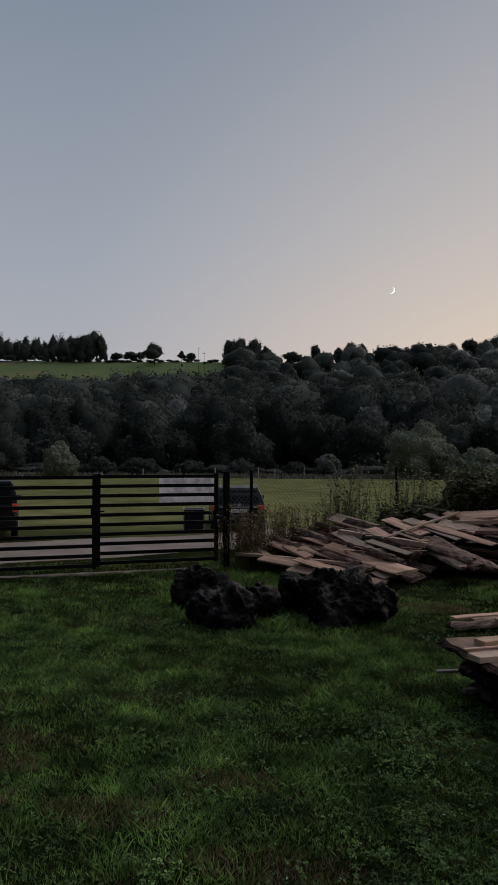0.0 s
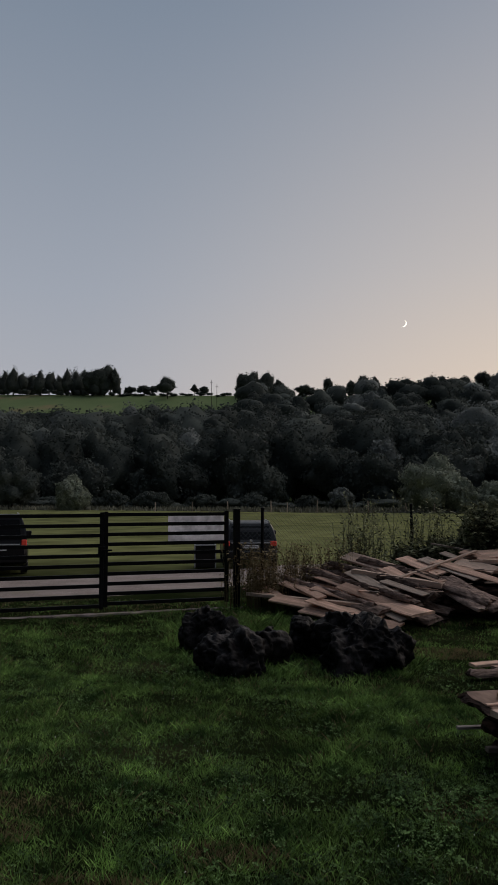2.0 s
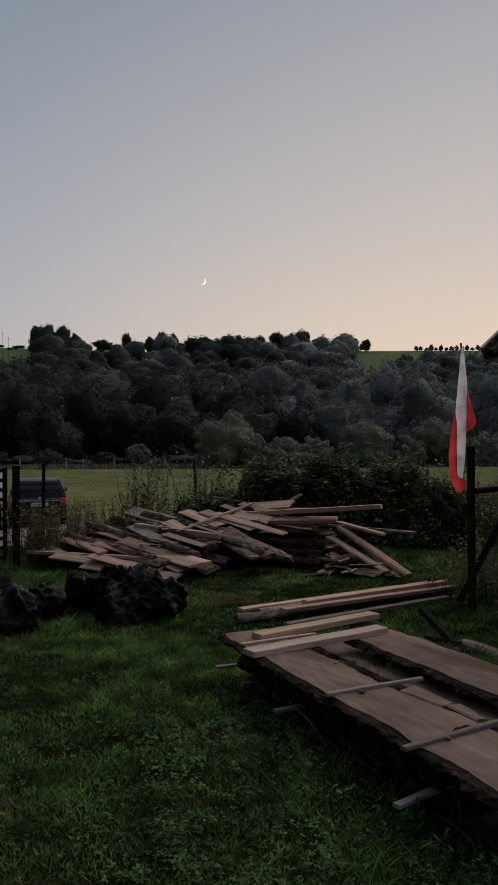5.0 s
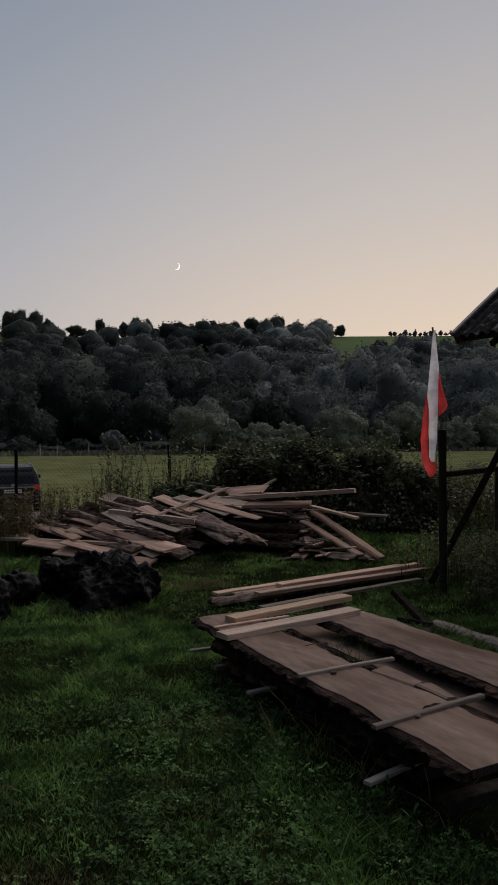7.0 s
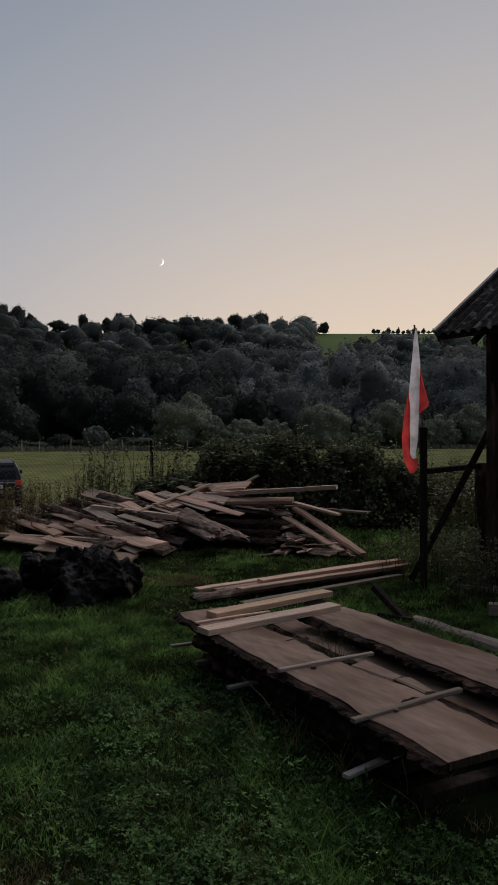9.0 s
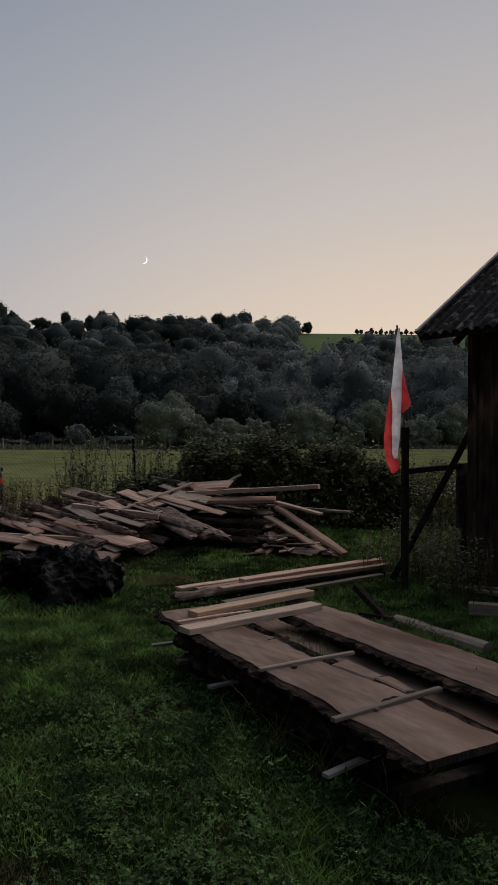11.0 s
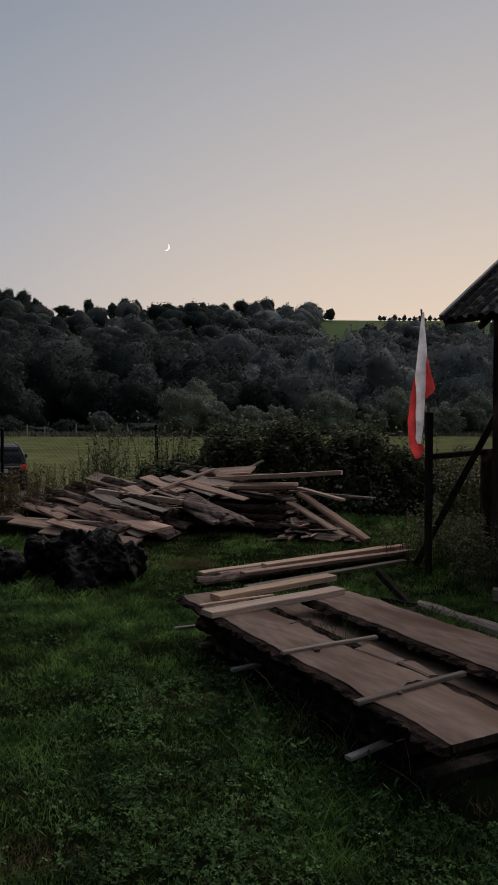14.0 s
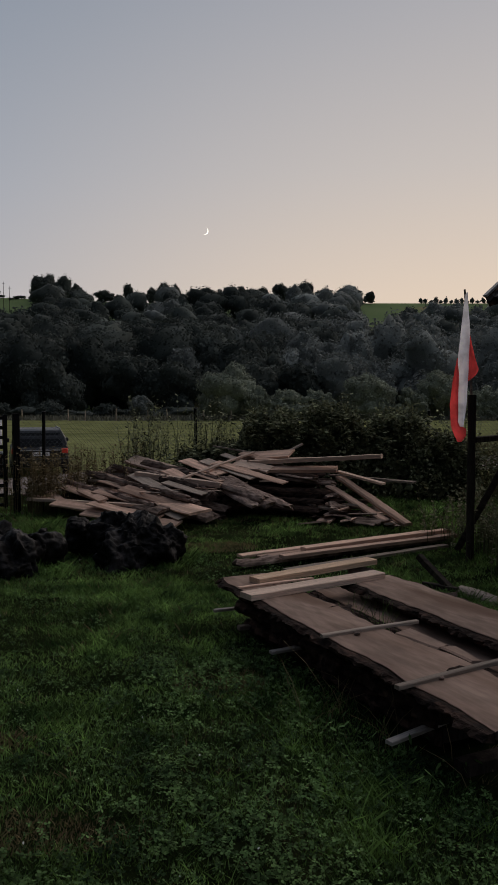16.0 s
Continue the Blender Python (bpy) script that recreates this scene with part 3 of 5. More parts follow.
def moon():
    """A thin waxing crescent."""
    d, az, el = 4200.0, -3.12, 12.28
    r = d * math.tan(radians(0.25))
    c = Vector((math.sin(radians(az)) * math.cos(radians(el)), math.cos(radians(az)) * math.cos(radians(el)), math.sin(radians(el)))) * d
    n = 24
    outer = [(r * math.sin(a), r * math.cos(a)) for a in np.linspace(0.0, math.pi, n)]
    inner = [(r * 0.68 * math.sin(a), r * math.cos(a)) for a in np.linspace(0.0, math.pi, n)]
    v = [(x, 0, z) for x, z in outer] + [(x, 0.0, z) for x, z in inner] + [(x, 3, z) for x, z in outer] + [(x, 3, z) for x, z in inner]
    f = []
    for i in range(n - 1):
        f += [(i, i + 1, n + i + 1, n + i), (2 * n + i, 3 * n + i, 3 * n + i + 1, 2 * n + i + 1), (i, 2 * n + i, 2 * n + i + 1, i + 1), (n + i, n + i + 1, 3 * n + i + 1, 3 * n + i)]
    m = bpy.data.materials.new("moonlight")
    m.use_nodes = True
    p = m.node_tree.nodes["Principled BSDF"]
    p.inputs["Base Color"].default_value = (0.1, 0.1, 0.1, 1)
    p.inputs["Emission Color"].default_value = (1.0, 0.94, 0.78, 1)
    p.inputs["Emission Strength"].default_value = 1.6
    ob = part("moon", mesh_of("moon", v, f), m)
    ob.matrix_world = Matrix.Translation(c + Vector((0, 0, EYE))) @ pose(0, 0, 0, 0, 22, -az)
    tagged(ob, "thin bright crescent moon in the dusk sky", "moon")


moon()


# ---- the gate ----
def slat_panel(name, a, b, label, z0, z1, lock=None):
    m, length = span((a[0], a[1], 0), (b[0], b[1], 0))
    g = thing(name, m, label, "gate", "yard gate")
    w = 0.055
    for x in (0.0, length - w):
        part("stile", boxed(x, x + w, -0.025, 0.025, z0 - 0.02, z1 + 0.02, bevel=0.003), STEEL, g)
    n = 10
    for i in range(n):
        z = z0 + (z1 - z0 - 0.05) * i / (n - 1)
        part("slat", boxed(w, length - w, -0.018, 0.018, z, z + 0.05, bevel=0.003), STEEL, g)
    if lock is not None:
        plate = part("lock_case", boxed(lock - 0.05, lock + 0.05, -0.045, 0.045, 0.80, 0.95, bevel=0.006), STEEL, g)
        part("handle", boxed(lock - 0.02, lock + 0.13, -0.085, -0.065, 0.885, 0.91, bevel=0.004), STEEL, plate)
    return g


GATE_R, GATE_M, GATE_L = (-3.39, 11.18), (-4.93, 10.172), (-6.51, 9.14)
leaf_r = slat_panel("gate_leaf", GATE_M, GATE_R, "shut black steel gate leaf of horizontal bars with grey sheet", 0.12, 1.42)
leaf_l = slat_panel("gate_leaf", GATE_L, (GATE_M[0] - 0.003, GATE_M[1] - 0.002), "black steel gate leaf of horizontal bars, shut, with a handle", 0.09, 1.41, lock=1.86)
panel = slat_panel("bar_fence", (-8.75, 7.52), (-6.65, 9.055), "black steel bar fence panel beside the gate post", 0.05, 1.40, lock=1.97)


def gate_post(x, y, h):
    m = thing("gate_post", pose(x, y, 0, 0, 0, 33), "square black steel gate post set in the grass", "gate post", "gate posts")
    part("shaft", boxed(-0.045, 0.045, -0.045, 0.045, -0.2, h, bevel=0.006), STEEL, m)
    part("cap", boxed(-0.05, 0.05, -0.05, 0.05, h, h + 0.015, bevel=0.004), STEEL, m)
    for z in (0.35, 1.15):
        part("hinge", boxed(-0.055, 0.055, -0.012, 0.012, z, z + 0.07, bevel=0.004), STEEL, m)


gate_post(-3.28, 11.25, 1.45)
gate_post(-6.575, 9.098, 1.46)


def grey_sheet():
    m, length = span((GATE_M[0], GATE_M[1], 0), (GATE_R[0], GATE_R[1], 0))
    bm = boxed(0.93, length - 0.06, 0.03, 0.036, 1.0, 1.40, bevel=0.001)
    ob = part("sheet", bm, BOARDGREY)
    ob.matrix_world = m
    tagged(ob, "plain light grey sheet fixed behind the gate bars", "sheet")


grey_sheet()

def gate_sill():
    m, length = span((-6.75, 9.02, 0), (-3.2, 11.34, 0))
    bm = bmesh.new()
    n = 26
    rings = []
    for i in range(n + 1):
        x = length * i / n
        y0, y1 = -0.07 + 0.04 * math.sin(i * 1.9), 0.06 + 0.03 * math.sin(i * 2.7)
        rings.append([bm.verts.new(p) for p in ((x, y0, -0.05), (x, y0 + 0.02, 0.006 + 0.014 * math.sin(i * 3.1)), (x, y1 - 0.02, 0.012), (x, y1, -0.05))])
    for a, b in zip(rings, rings[1:]):
        for j in range(3):
            bm.faces.new((a[j], a[j + 1], b[j + 1], b[j]))
    ob = part("gate_sill", bm, GRAVEL)
    ob.matrix_world = m
    tagged(ob, "worn pale concrete strip under the gate", "sill", kind="structure")


gate_sill()

# ---- wire fence ----
FENCE = [(-3.26, 11.30), (-0.79, 13.23), (3.37, 14.0), (9.5, 14.1)]


def fence_post(x, y, h):
    p = thing("fence_post", pose(x, y, 0, random.uniform(-1, 1), random.uniform(-1.5, 1.5)), "thin dark steel post of the wire fence", "fence post", "wire fence posts")
    bm = bmesh.new()
    tube(bm, [(0, 0, -0.2), (0, 0, h)], [0.026, 0.026], 8)
    part("tube", bm, STEEL, p)
    bm = bmesh.new()
    tube(bm, [(0, 0, h), (0, 0, h + 0.02), (0, 0, h + 0.03)], [0.03, 0.03, 0.012], 8)
    part("cap", bm, STEEL, p)


for x, y, h in [(-2.96, 11.52, 1.46), (-0.79, 13.23, 1.5), (1.3, 13.62, 1.5), (3.37, 14.0, 1.45), (5.4, 14.03, 1.45), (7.5, 14.07, 1.45)]:
    fence_post(x, y, h)


def chain_link():
    """Diagonal wires, each a thin three-sided rod, and the straining wires."""
    v, f = [], []

    def rod(a, b, r=0.0013):
        a, b = np.array(a), np.array(b)
        d = b - a
        s = np.cross(d, (0.3, 0.8, 0.52))
        s /= np.linalg.norm(s)
        u = np.cross(d, s)
        u /= np.linalg.norm(u)
        i = len(v)
        for p in (a, b):
            for k in range(3):
                q = 2 * math.pi * k / 3
                v.append(tuple(p + r * (math.cos(q) * s + math.sin(q) * u)))
        for k in range(3):
            f.append((i + k, i + (k + 1) % 3, i + 3 + (k + 1) % 3, i + 3 + k))

    top, low = 1.4, 0.05
    for (ax, ay), (bx, by) in zip(FENCE, FENCE[1:]):
        length = math.hypot(bx - ax, by - ay)
        ux, uy = (bx - ax) / length, (by - ay) / length
        run = top - low
        for s in np.arange(-run, length, 0.075):
            for way in (1, -1):
                s0, s1 = max(s, 0), min(s + run, length)
                if s1 <= s0:
                    continue
                za, zb = low + (s0 - s), low + (s1 - s)
                if way < 0:
                    za, zb = top - (s0 - s), top - (s1 - s)
                rod((ax + ux * s0, ay + uy * s0, za), (ax + ux * s1, ay + uy * s1, zb))
        for z in (low, 0.75, top):
            rod((ax, ay, z), (bx, by, z), 0.002)
    ob = part("chain_link_mesh", mesh_of("chain_link_mesh", v, f), GALV)
    tagged(ob, "rusty grey chain-link wire mesh strung between posts", "wire fence", kind="stuff")


chain_link()


# ---- timber ----
def plank_bm(length, w, t, seed, wane=0.0, taper=0.0, bow=0.0):
    """A sawn board with slightly uneven edges; wane: waney edges; taper: narrower at its end; bow: bent along its length."""
    rng = random.Random(seed)
    bm = bmesh.new()
    n = max(4, int(length / 0.18))
    rings = []
    o = rng.uniform(0, 99)
    for i in range(n + 1):
        s = i / n
        x = s * length
        k = 1 - taper * s
        e1 = wane * (noise.noise((x * 2.3, o, 0)) + 0.5 * noise.noise((x * 7, o, 3)))
        e2 = wane * (noise.noise((x * 2.3, o, 9)) + 0.5 * noise.noise((x * 7, o, 6)))
        z = bow * 4 * s * (1 - s) + 0.004 * noise.noise((x * 3, o, 5))
        y0, y1 = -w / 2 * k + e1, w / 2 * k + e2
        c = min(0.004 + wane * 0.5, t * 0.4)
        rings.append([bm.verts.new(p) for p in ((x, y0, z), (x, y1, z), (x, y1 + wane * 0.3, z + t - c), (x, y1 - c, z + t), (x, y0 + c, z + t), (x, y0 - wane * 0.3, z + t - c))])
    for a, b in zip(rings, rings[1:]):
        for j in range(6):
            bm.faces.new((a[j], a[(j + 1) % 6], b[(j + 1) % 6], b[j]))
    bm.faces.new(rings[0][::-1])
    bm.faces.new(rings[-1])
    return bm


def offcut_bm(length, w, t, seed, taper=0.0, bow=0.0):
    """The outer slice of a log: flat below, rounded and rough with bark above, ragged at the ends."""
    rng = random.Random(seed)
    bm = bmesh.new()
    n = max(6, int(length / 0.06))
    o = rng.uniform(0, 99)
    arc = [math.pi * k / 8 for k in range(9)]
    ragged = [rng.uniform(-0.05, 0.05) for _ in arc]
    rings = []
    for i in range(n + 1):
        q = i / n
        x = q * length
        k = (1 - taper * q) * (1 + 0.18 * noise.noise((x * 2.1, o, 1)))
        z = bow * 4 * q * (1 - q)
        side = 0.03 * noise.noise((x * 1.6, o, 4))
        ring = []
        for j, a in enumerate(arc):
            rough = 1 + 0.30 * noise.noise((x * 6, j * 1.3, o)) + 0.30 * noise.noise((x * 17, j * 2.9, o + 5))
            end = ragged[j] if i in (0, n) else 0.0
            ring.append(bm.verts.new((x + end, -w / 2 * k * math.cos(a) * (0.9 + 0.1 * rough) + side, z + t * (0.05 + 1.05 * math.sin(a) * k) * rough)))
        rings.append(ring)
    for a, b in zip(rings, rings[1:]):
        for j in range(8):
            bm.faces.new((a[j], a[j + 1], b[j + 1], b[j]))
        bm.faces.new((a[8], a[0], b[0], b[8]))
    bm.faces.new(rings[0][::-1])
    bm.faces.new(rings[-1])
    return bm


SEED = [0]


def plank(a, b, w, t, material, label, group, roll=0.0, wane=0.0, taper=0.0, bow=0.0):
    SEED[0] += 1
    m, length = span(a, b, roll)
    bark = material in (BARK, DARKBARK)
    ob = part("plank", offcut_bm(length, w, t * 1.25, SEED[0], taper, bow) if bark else plank_bm(length, w, t, SEED[0], wane, taper, bow), material)
    ob.matrix_world = m
    return tagged(ob, label, "plank", group)


def slab(name, m, length, w, t, seed, label, group, taper=0.1, end=0.0, face=None):
    """A live-edge slab: sawn faces and a bark edge on both sides."""
    rng = random.Random(seed)
    g = thing(name, m, label, "wood slab", group)
    n = max(8, int(length / 0.022))
    o = rng.uniform(0, 99)
    L, Rr = [], []
    for i in range(n + 1):
        s = i / n
        x = s * length
        k = 1 - taper * s
        wob = lambda q: 0.035 * w / 0.4 * (noise.noise((x * 1.5, o, q)) + 0.6 * noise.noise((x * 4.5, o, q + 2)) + 0.3 * noise.noise((x * 13, o, q + 4)))
        L.append((x + end * 0.5, -w / 2 * k + wob(0)))
        Rr.append((x - end * 0.5 * (i == n), w / 2 * k + wob(7)))
    bm = bmesh.new()
    rows = []
    for (xa, ya), (xb, yb) in zip(L, Rr):
        cols = [(xa + (xb - xa) * q, ya + (yb - ya) * q) for q in (0, 0.25, 0.5, 0.75, 1)]
        rows.append(([bm.verts.new((x, y, t + 0.004 * noise.noise((x * 3, y * 5, o)))) for x, y in cols], [bm.verts.new((x, y, 0)) for x, y in cols]))
    for (ta, ba), (tb, bb) in zip(rows, rows[1:]):
        for j in range(4):
            bm.faces.new((ta[j], tb[j], tb[j + 1], ta[j + 1]))
            bm.faces.new((ba[j], ba[j + 1], bb[j + 1], bb[j]))
    board = part("sawn_board", bm, face or SLABTOP, g)
    # both end faces get a near-black colour in place of their shade
    for k in (0, -1):
        (xa, ya), (xb, yb) = L[k], Rr[k]
        out = 0.004 if k else -0.004
        bm = bmesh.new()
        rim = []
        for q in np.linspace(0, 1, 15):
            x, y = xa + (xb - xa) * q, ya + (yb - ya) * q
            rim.append([bm.verts.new((x + o + 0.004 * noise.noise((y * 30, z * 40, o)), y, z)) for o in (0, out) for z in (t + 0.001, -0.001)])
        for a, b in zip(rim, rim[1:]):
            for m, n2 in ((0, 1), (1, 3), (3, 2), (2, 0)):
                bm.faces.new((a[m], b[m], b[n2], a[n2]))
        bm.faces.new([rim[0][m] for m in (0, 2, 3, 1)])
        bm.faces.new([rim[-1][m] for m in (0, 1, 3, 2)])
        part("end_grain", bm, DARKWOOD, g, "end grain darkened for shade")
    for edge, sign in ((L, -1), (Rr, 1)):
        bm = bmesh.new()
        rings = []
        for i, (x, y) in enumerate(edge):
            q = lambda k: 0.5 + noise.noise((x * 9, o + sign, k)) * 0.6 + noise.noise((x * 20, o + sign, k)) * 0.5 + noise.noise((x * 47, o + sign, k)) * 0.35
            d = 0.010 + 0.034 * max(q(1), 0)
            rings.append([bm.verts.new(p) for p in ((x, y + sign * 0.001, t - 0.004), (x, y + sign * d, t * 0.85 - 0.01 * q(3)), (x, y + sign * (d + 0.03 * q(5)), t * 0.45), (x, y + sign * (d + 0.035 * q(6)), t * 0.1 - 0.012 * q(7)), (x, y + sign * 0.001, -0.012 - 0.022 * q(8)))])
        for a, b in zip(rings, rings[1:]):
            for j in range(4):
                bm.faces.new((a[j], a[j + 1], b[j + 1], b[j]))
            bm.faces.new((a[4], a[0], b[0], b[4]))
        bm.faces.new(rings[0][::-1])
        bm.faces.new(rings[-1])
        part("bark_edge", bm, DARKBARK, g, "rough dark bark edge")
    return g


# the stack of live-edge slabs in the grass, on stickers
ST = "slab stack"
TOP = 0.36


def slab_between(a, b, w, t, z, seed, label, taper=0.0, face=None):
    m, length = span((a[0], a[1], z), (b[0], b[1], z))
    return slab("wood_slab", m, length, w, t, seed, label, ST, taper, face=face)


slab_between((1.236, 3.034), (0.036, 5.624), 0.43, 0.032, TOP - 0.032, 3, "wide live-edge plank with bark, top of the stack", 0.27)
slab_between((2.28, 2.76), (0.94, 5.58), 0.47, 0.036, TOP - 0.036, 4, "wide live-edge plank with bark, top of the stack", 0.25)
slab_between((0.69, 5.68), (1.95, 2.95), 0.30, 0.045, TOP - 0.15, 5, "lower live-edge plank between the stickers")
# lower slabs: shade under the stack is put into their face colour
slab_between((0.20, 5.52), (1.10, 3.52), 0.36, 0.065, TOP - 0.19, 6, "lower live-edge plank with thick bark", face=DARKWOOD)
slab_between((1.12, 5.45), (2.35, 2.90), 0.34, 0.065, TOP - 0.19, 7, "lower live-edge plank with thick bark", face=DARKWOOD)
slab_between((0.27, 5.45), (1.12, 3.58), 0.34, 0.07, 0.055, 8, "bottom live-edge plank lying near the grass", face=DARKWOOD)
slab_between((1.00, 5.45), (2.25, 2.95), 0.42, 0.07, 0.055, 9, "bottom live-edge plank lying near the grass", face=DARKWOOD)
# battens on top, stickers within
plank((0.07, 4.95, TOP), (1.04, 5.60, TOP), 0.13, 0.038, FRESH, "pale sawn batten laid across the slab ends", "battens")
plank((0.13, 5.38, TOP + 0.002), (1.06, 6.06, TOP + 0.002), 0.12, 0.04, HONEY, "honey-coloured sawn batten laid across the slab ends", "battens")
plank((0.02, 5.22, TOP + 0.001), (0.55, 5.52, TOP + 0.001), 0.03, 0.012, SAWN, "thin lath under the batten", "battens")
plank((0.48, 4.13, TOP), (1.06, 4.42, TOP), 0.03, 0.018, GREYWOOD, "narrow weathered sticker across the slabs", "stickers")
plank((0.74, 3.38, TOP), (1.36, 3.76, TOP), 0.034, 0.02, GREYWOOD, "narrow weathered sticker across the slabs", "stickers")
for x0, y0, x1, y1 in ((0.22, 4.56, 1.75, 5.36), (0.70, 3.34, 1.85, 4.22), (-0.16, 5.49, 1.25, 6.05)):
    plank((x0, y0, 0.128), (x1, y1, 0.138), 0.042, 0.018, PALESTICK, "pale weathered sticker poking out between the slabs", "stickers")
    dx, dy = x1 - x0, y1 - y0
    for s0, s1 in ((0.20, 0.34), (0.72, 0.84)):
        plank((x0 + dx * s0, y0 + dy * s0, TOP - 0.122), (x0 + dx * s1, y0 + dy * s1, TOP - 0.122), 0.025, 0.088, BARK, "dark block between the slabs", "stickers")
plank((0.02, 5.28, 0.06), (0.3, 5.40, 0.06), 0.05, 0.03, GREYWOOD, "short stick end under the slab stack", "stickers")
# bearers coloured dark for the same shade
for i in range(3):
    plank((0.22 + 0.40 * i, 5.15 - 0.9 * i, -0.01), (1.2 + 0.45 * i, 5.65 - 0.9 * i, -0.01), 0.09, 0.06, DARKWOOD, "bearer under the slab stack in the grass, coloured dark for shade", "bearers")

for x, y, s in ((0.68, 4.18, 0.022), (0.97, 3.50, 0.016)):
    bm = bmesh.new()
    bmesh.ops.create_icosphere(bm, subdivisions=2, radius=s)
    for v in bm.verts:
        v.co = v.co * (1 + 0.5 * noise.noise(v.co * 40 + Vector((x, y, 0))))
        v.co.z = v.co.z * 0.6 + s * 0.45
    chip = part("bark_chip", bm, BARK)
    chip.matrix_world = pose(x, y, TOP)
    tagged(chip, "small dark bark chip lying on the slab", "bark chip", "bark chips")

# boards lying in the grass behind the stack

plank((1.00, 4.52, TOP - 0.106), (1.16, 4.22, TOP - 0.104), 0.13, 0.03, SLABTOP, "split offcut lying between the slabs", "split offcuts", roll=6, wane=0.01, taper=0.4)
plank((1.19, 4.24, TOP - 0.106), (1.27, 3.98, TOP - 0.104), 0.11, 0.028, SLABTOP, "split offcut lying between the slabs", "split offcuts", roll=-5, wane=0.01, taper=0.5)

GP = "boards in the grass"
plank((0.00, 7.92, 0.03), (2.25, 9.24, 0.06), 0.12, 0.028, SAWN, "reddish sawn board lying in the grass", GP)
plank((0.66, 7.98, 0.085), (2.45, 9.08, 0.10), 0.10, 0.04, SAWN, "pale sawn board lying on another board", GP)
plank((-0.02, 7.50, 0.02), (2.34, 8.90, 0.03), 0.13, 0.05, BARK, "dark weathered board lying in the grass", GP, wane=0.01)
plank((0.42, 7.62, 0.08), (2.50, 8.93, 0.07), 0.10, 0.035, SAWN, "sawn board lying on a darker board", GP)
plank((0.44, 7.32, 0.01), (2.30, 8.62, 0.01), 0.09, 0.03, GREYWOOD, "grey thin board in the grass", GP)
plank((0.20, 7.74, 0.05), (2.10, 8.98, 0.06), 0.12, 0.03, SAWN, "sawn board in the loose row", GP)

# ---- the heap of offcuts ----
HP = "timber heap"


def heap():
    rng = random.Random(11)
    names = {DARKBARK: "bark offcut darkened for shade inside the timber heap", BARK: "dark bark-covered offcut in the timber heap", GREYWOOD: "weathered offcut in the timber heap", SAWN: "reddish sawn offcut in the timber heap"}

    def lay(x, y, z, ang, half, mat, roll, drop=0.0):
        a = radians(ang)
        dx, dy = math.cos(a) * half, math.sin(a) * half
        plank((x - dx, y - dy, z + drop * half + rng.uniform(-0.01, 0.03)), (x + dx, y + dy, max(0.01, z - drop * half + rng.uniform(-0.03, 0.01))), rng.uniform(0.14, 0.34), rng.uniform(0.025, 0.065), mat, names[mat], HP, roll=roll, wane=0.025, taper=rng.uniform(0, 0.35))

    # the fan of long offcuts that points to the yard
    for k in range(8):
        z = 0.012 + 0.062 * k
        for off in np.arange(-0.85, 1.0, 0.2):
            if z > 0.40 - 0.30 * abs(off - 0.35) ** 1.4:
                continue
            s = rng.uniform(-0.3, 0.25) - 0.02 * k
            x, y = -1.25 + 0.643 * off + 0.766 * s, 11.15 + 0.766 * off - 0.643 * s
            # lower layers mostly near-black: shade between the offcuts put in their colour
            lay(x, y, z, -42 + rng.uniform(-17, 17), rng.uniform(0.7, 1.1), rng.choice((DARKBARK, DARKBARK, DARKBARK, BARK, BARK) if k < 4 else (SAWN, BARK, BARK)), rng.uniform(0, 20), 0.12)
    # the right-hand part, laid more across; near-black bark paints the shade under the beams
    for k in range(8):
        z = 0.012 + 0.07 * k
        for y in np.arange(10.75, 12.7, 0.24):
            if z > 0.60 - 0.40 * abs(y - 11.6) ** 1.5:
                continue
            x = 0.50 + rng.uniform(-0.3, 0.3)
            lay(x, y + 0.35 * max(0.0, x - 0.4) + 0.12, z, rng.uniform(-38, 14), rng.uniform(0.5, 0.8), DARKBARK, rng.uniform(-12, 24))


heap()
PALE, RED, GREY, BRK = "pale sawn plank on the timber heap", "reddish sawn plank on the timber heap", "weathered grey plank on the timber heap", "bark-covered slab on the timber heap"
plank((-1.80, 12.42, 0.70), (-0.90, 11.60, 0.55), 0.26, 0.03, FRESH, PALE, HP, roll=20)
plank((-1.57, 11.52, 0.52), (-0.285, 10.90, 0.42), 0.13, 0.075, FRESH, "thick pale sawn beam on the timber heap", HP)
plank((-0.92, 11.08, 0.50), (0.18, 12.00, 0.84), 0.07, 0.025, FRESH, "narrow pale lath lying aslant on the timber heap", HP)
plank((0.10, 11.72, 0.68), (1.97, 10.86, 0.84), 0.12, 0.06, FRESH, "long pale sawn beam jutting out of the timber heap", HP)
plank((-0.15, 11.55, 0.60), (1.38, 11.19, 0.64), 0.20, 0.045, SAWN, RED, HP, roll=12)
plank((-0.48, 12.62, 0.90), (0.48, 11.98, 0.78), 0.03, 0.022, GREYWOOD, "thin stick lying on the timber heap", HP)
plank((0.02, 12.20, 0.76), (0.75, 11.70, 0.84), 0.24, 0.03, SAWN, RED, HP, roll=24)
plank((-2.20, 11.87, 0.35), (-0.52, 9.88, 0.20), 0.30, 0.035, SAWN, "broad reddish slab with a rounded end on the timber heap", HP, roll=5, wane=0.03, taper=-0.15)
plank((-2.42, 11.30, 0.36), (-1.86, 10.42, 0.29), 0.14, 0.025, SAWN, RED, HP, roll=14)
plank((-2.60, 11.60, 0.33), (-1.00, 10.05, 0.20), 0.26, 0.03, BARK, BRK, HP, roll=10, wane=0.03)
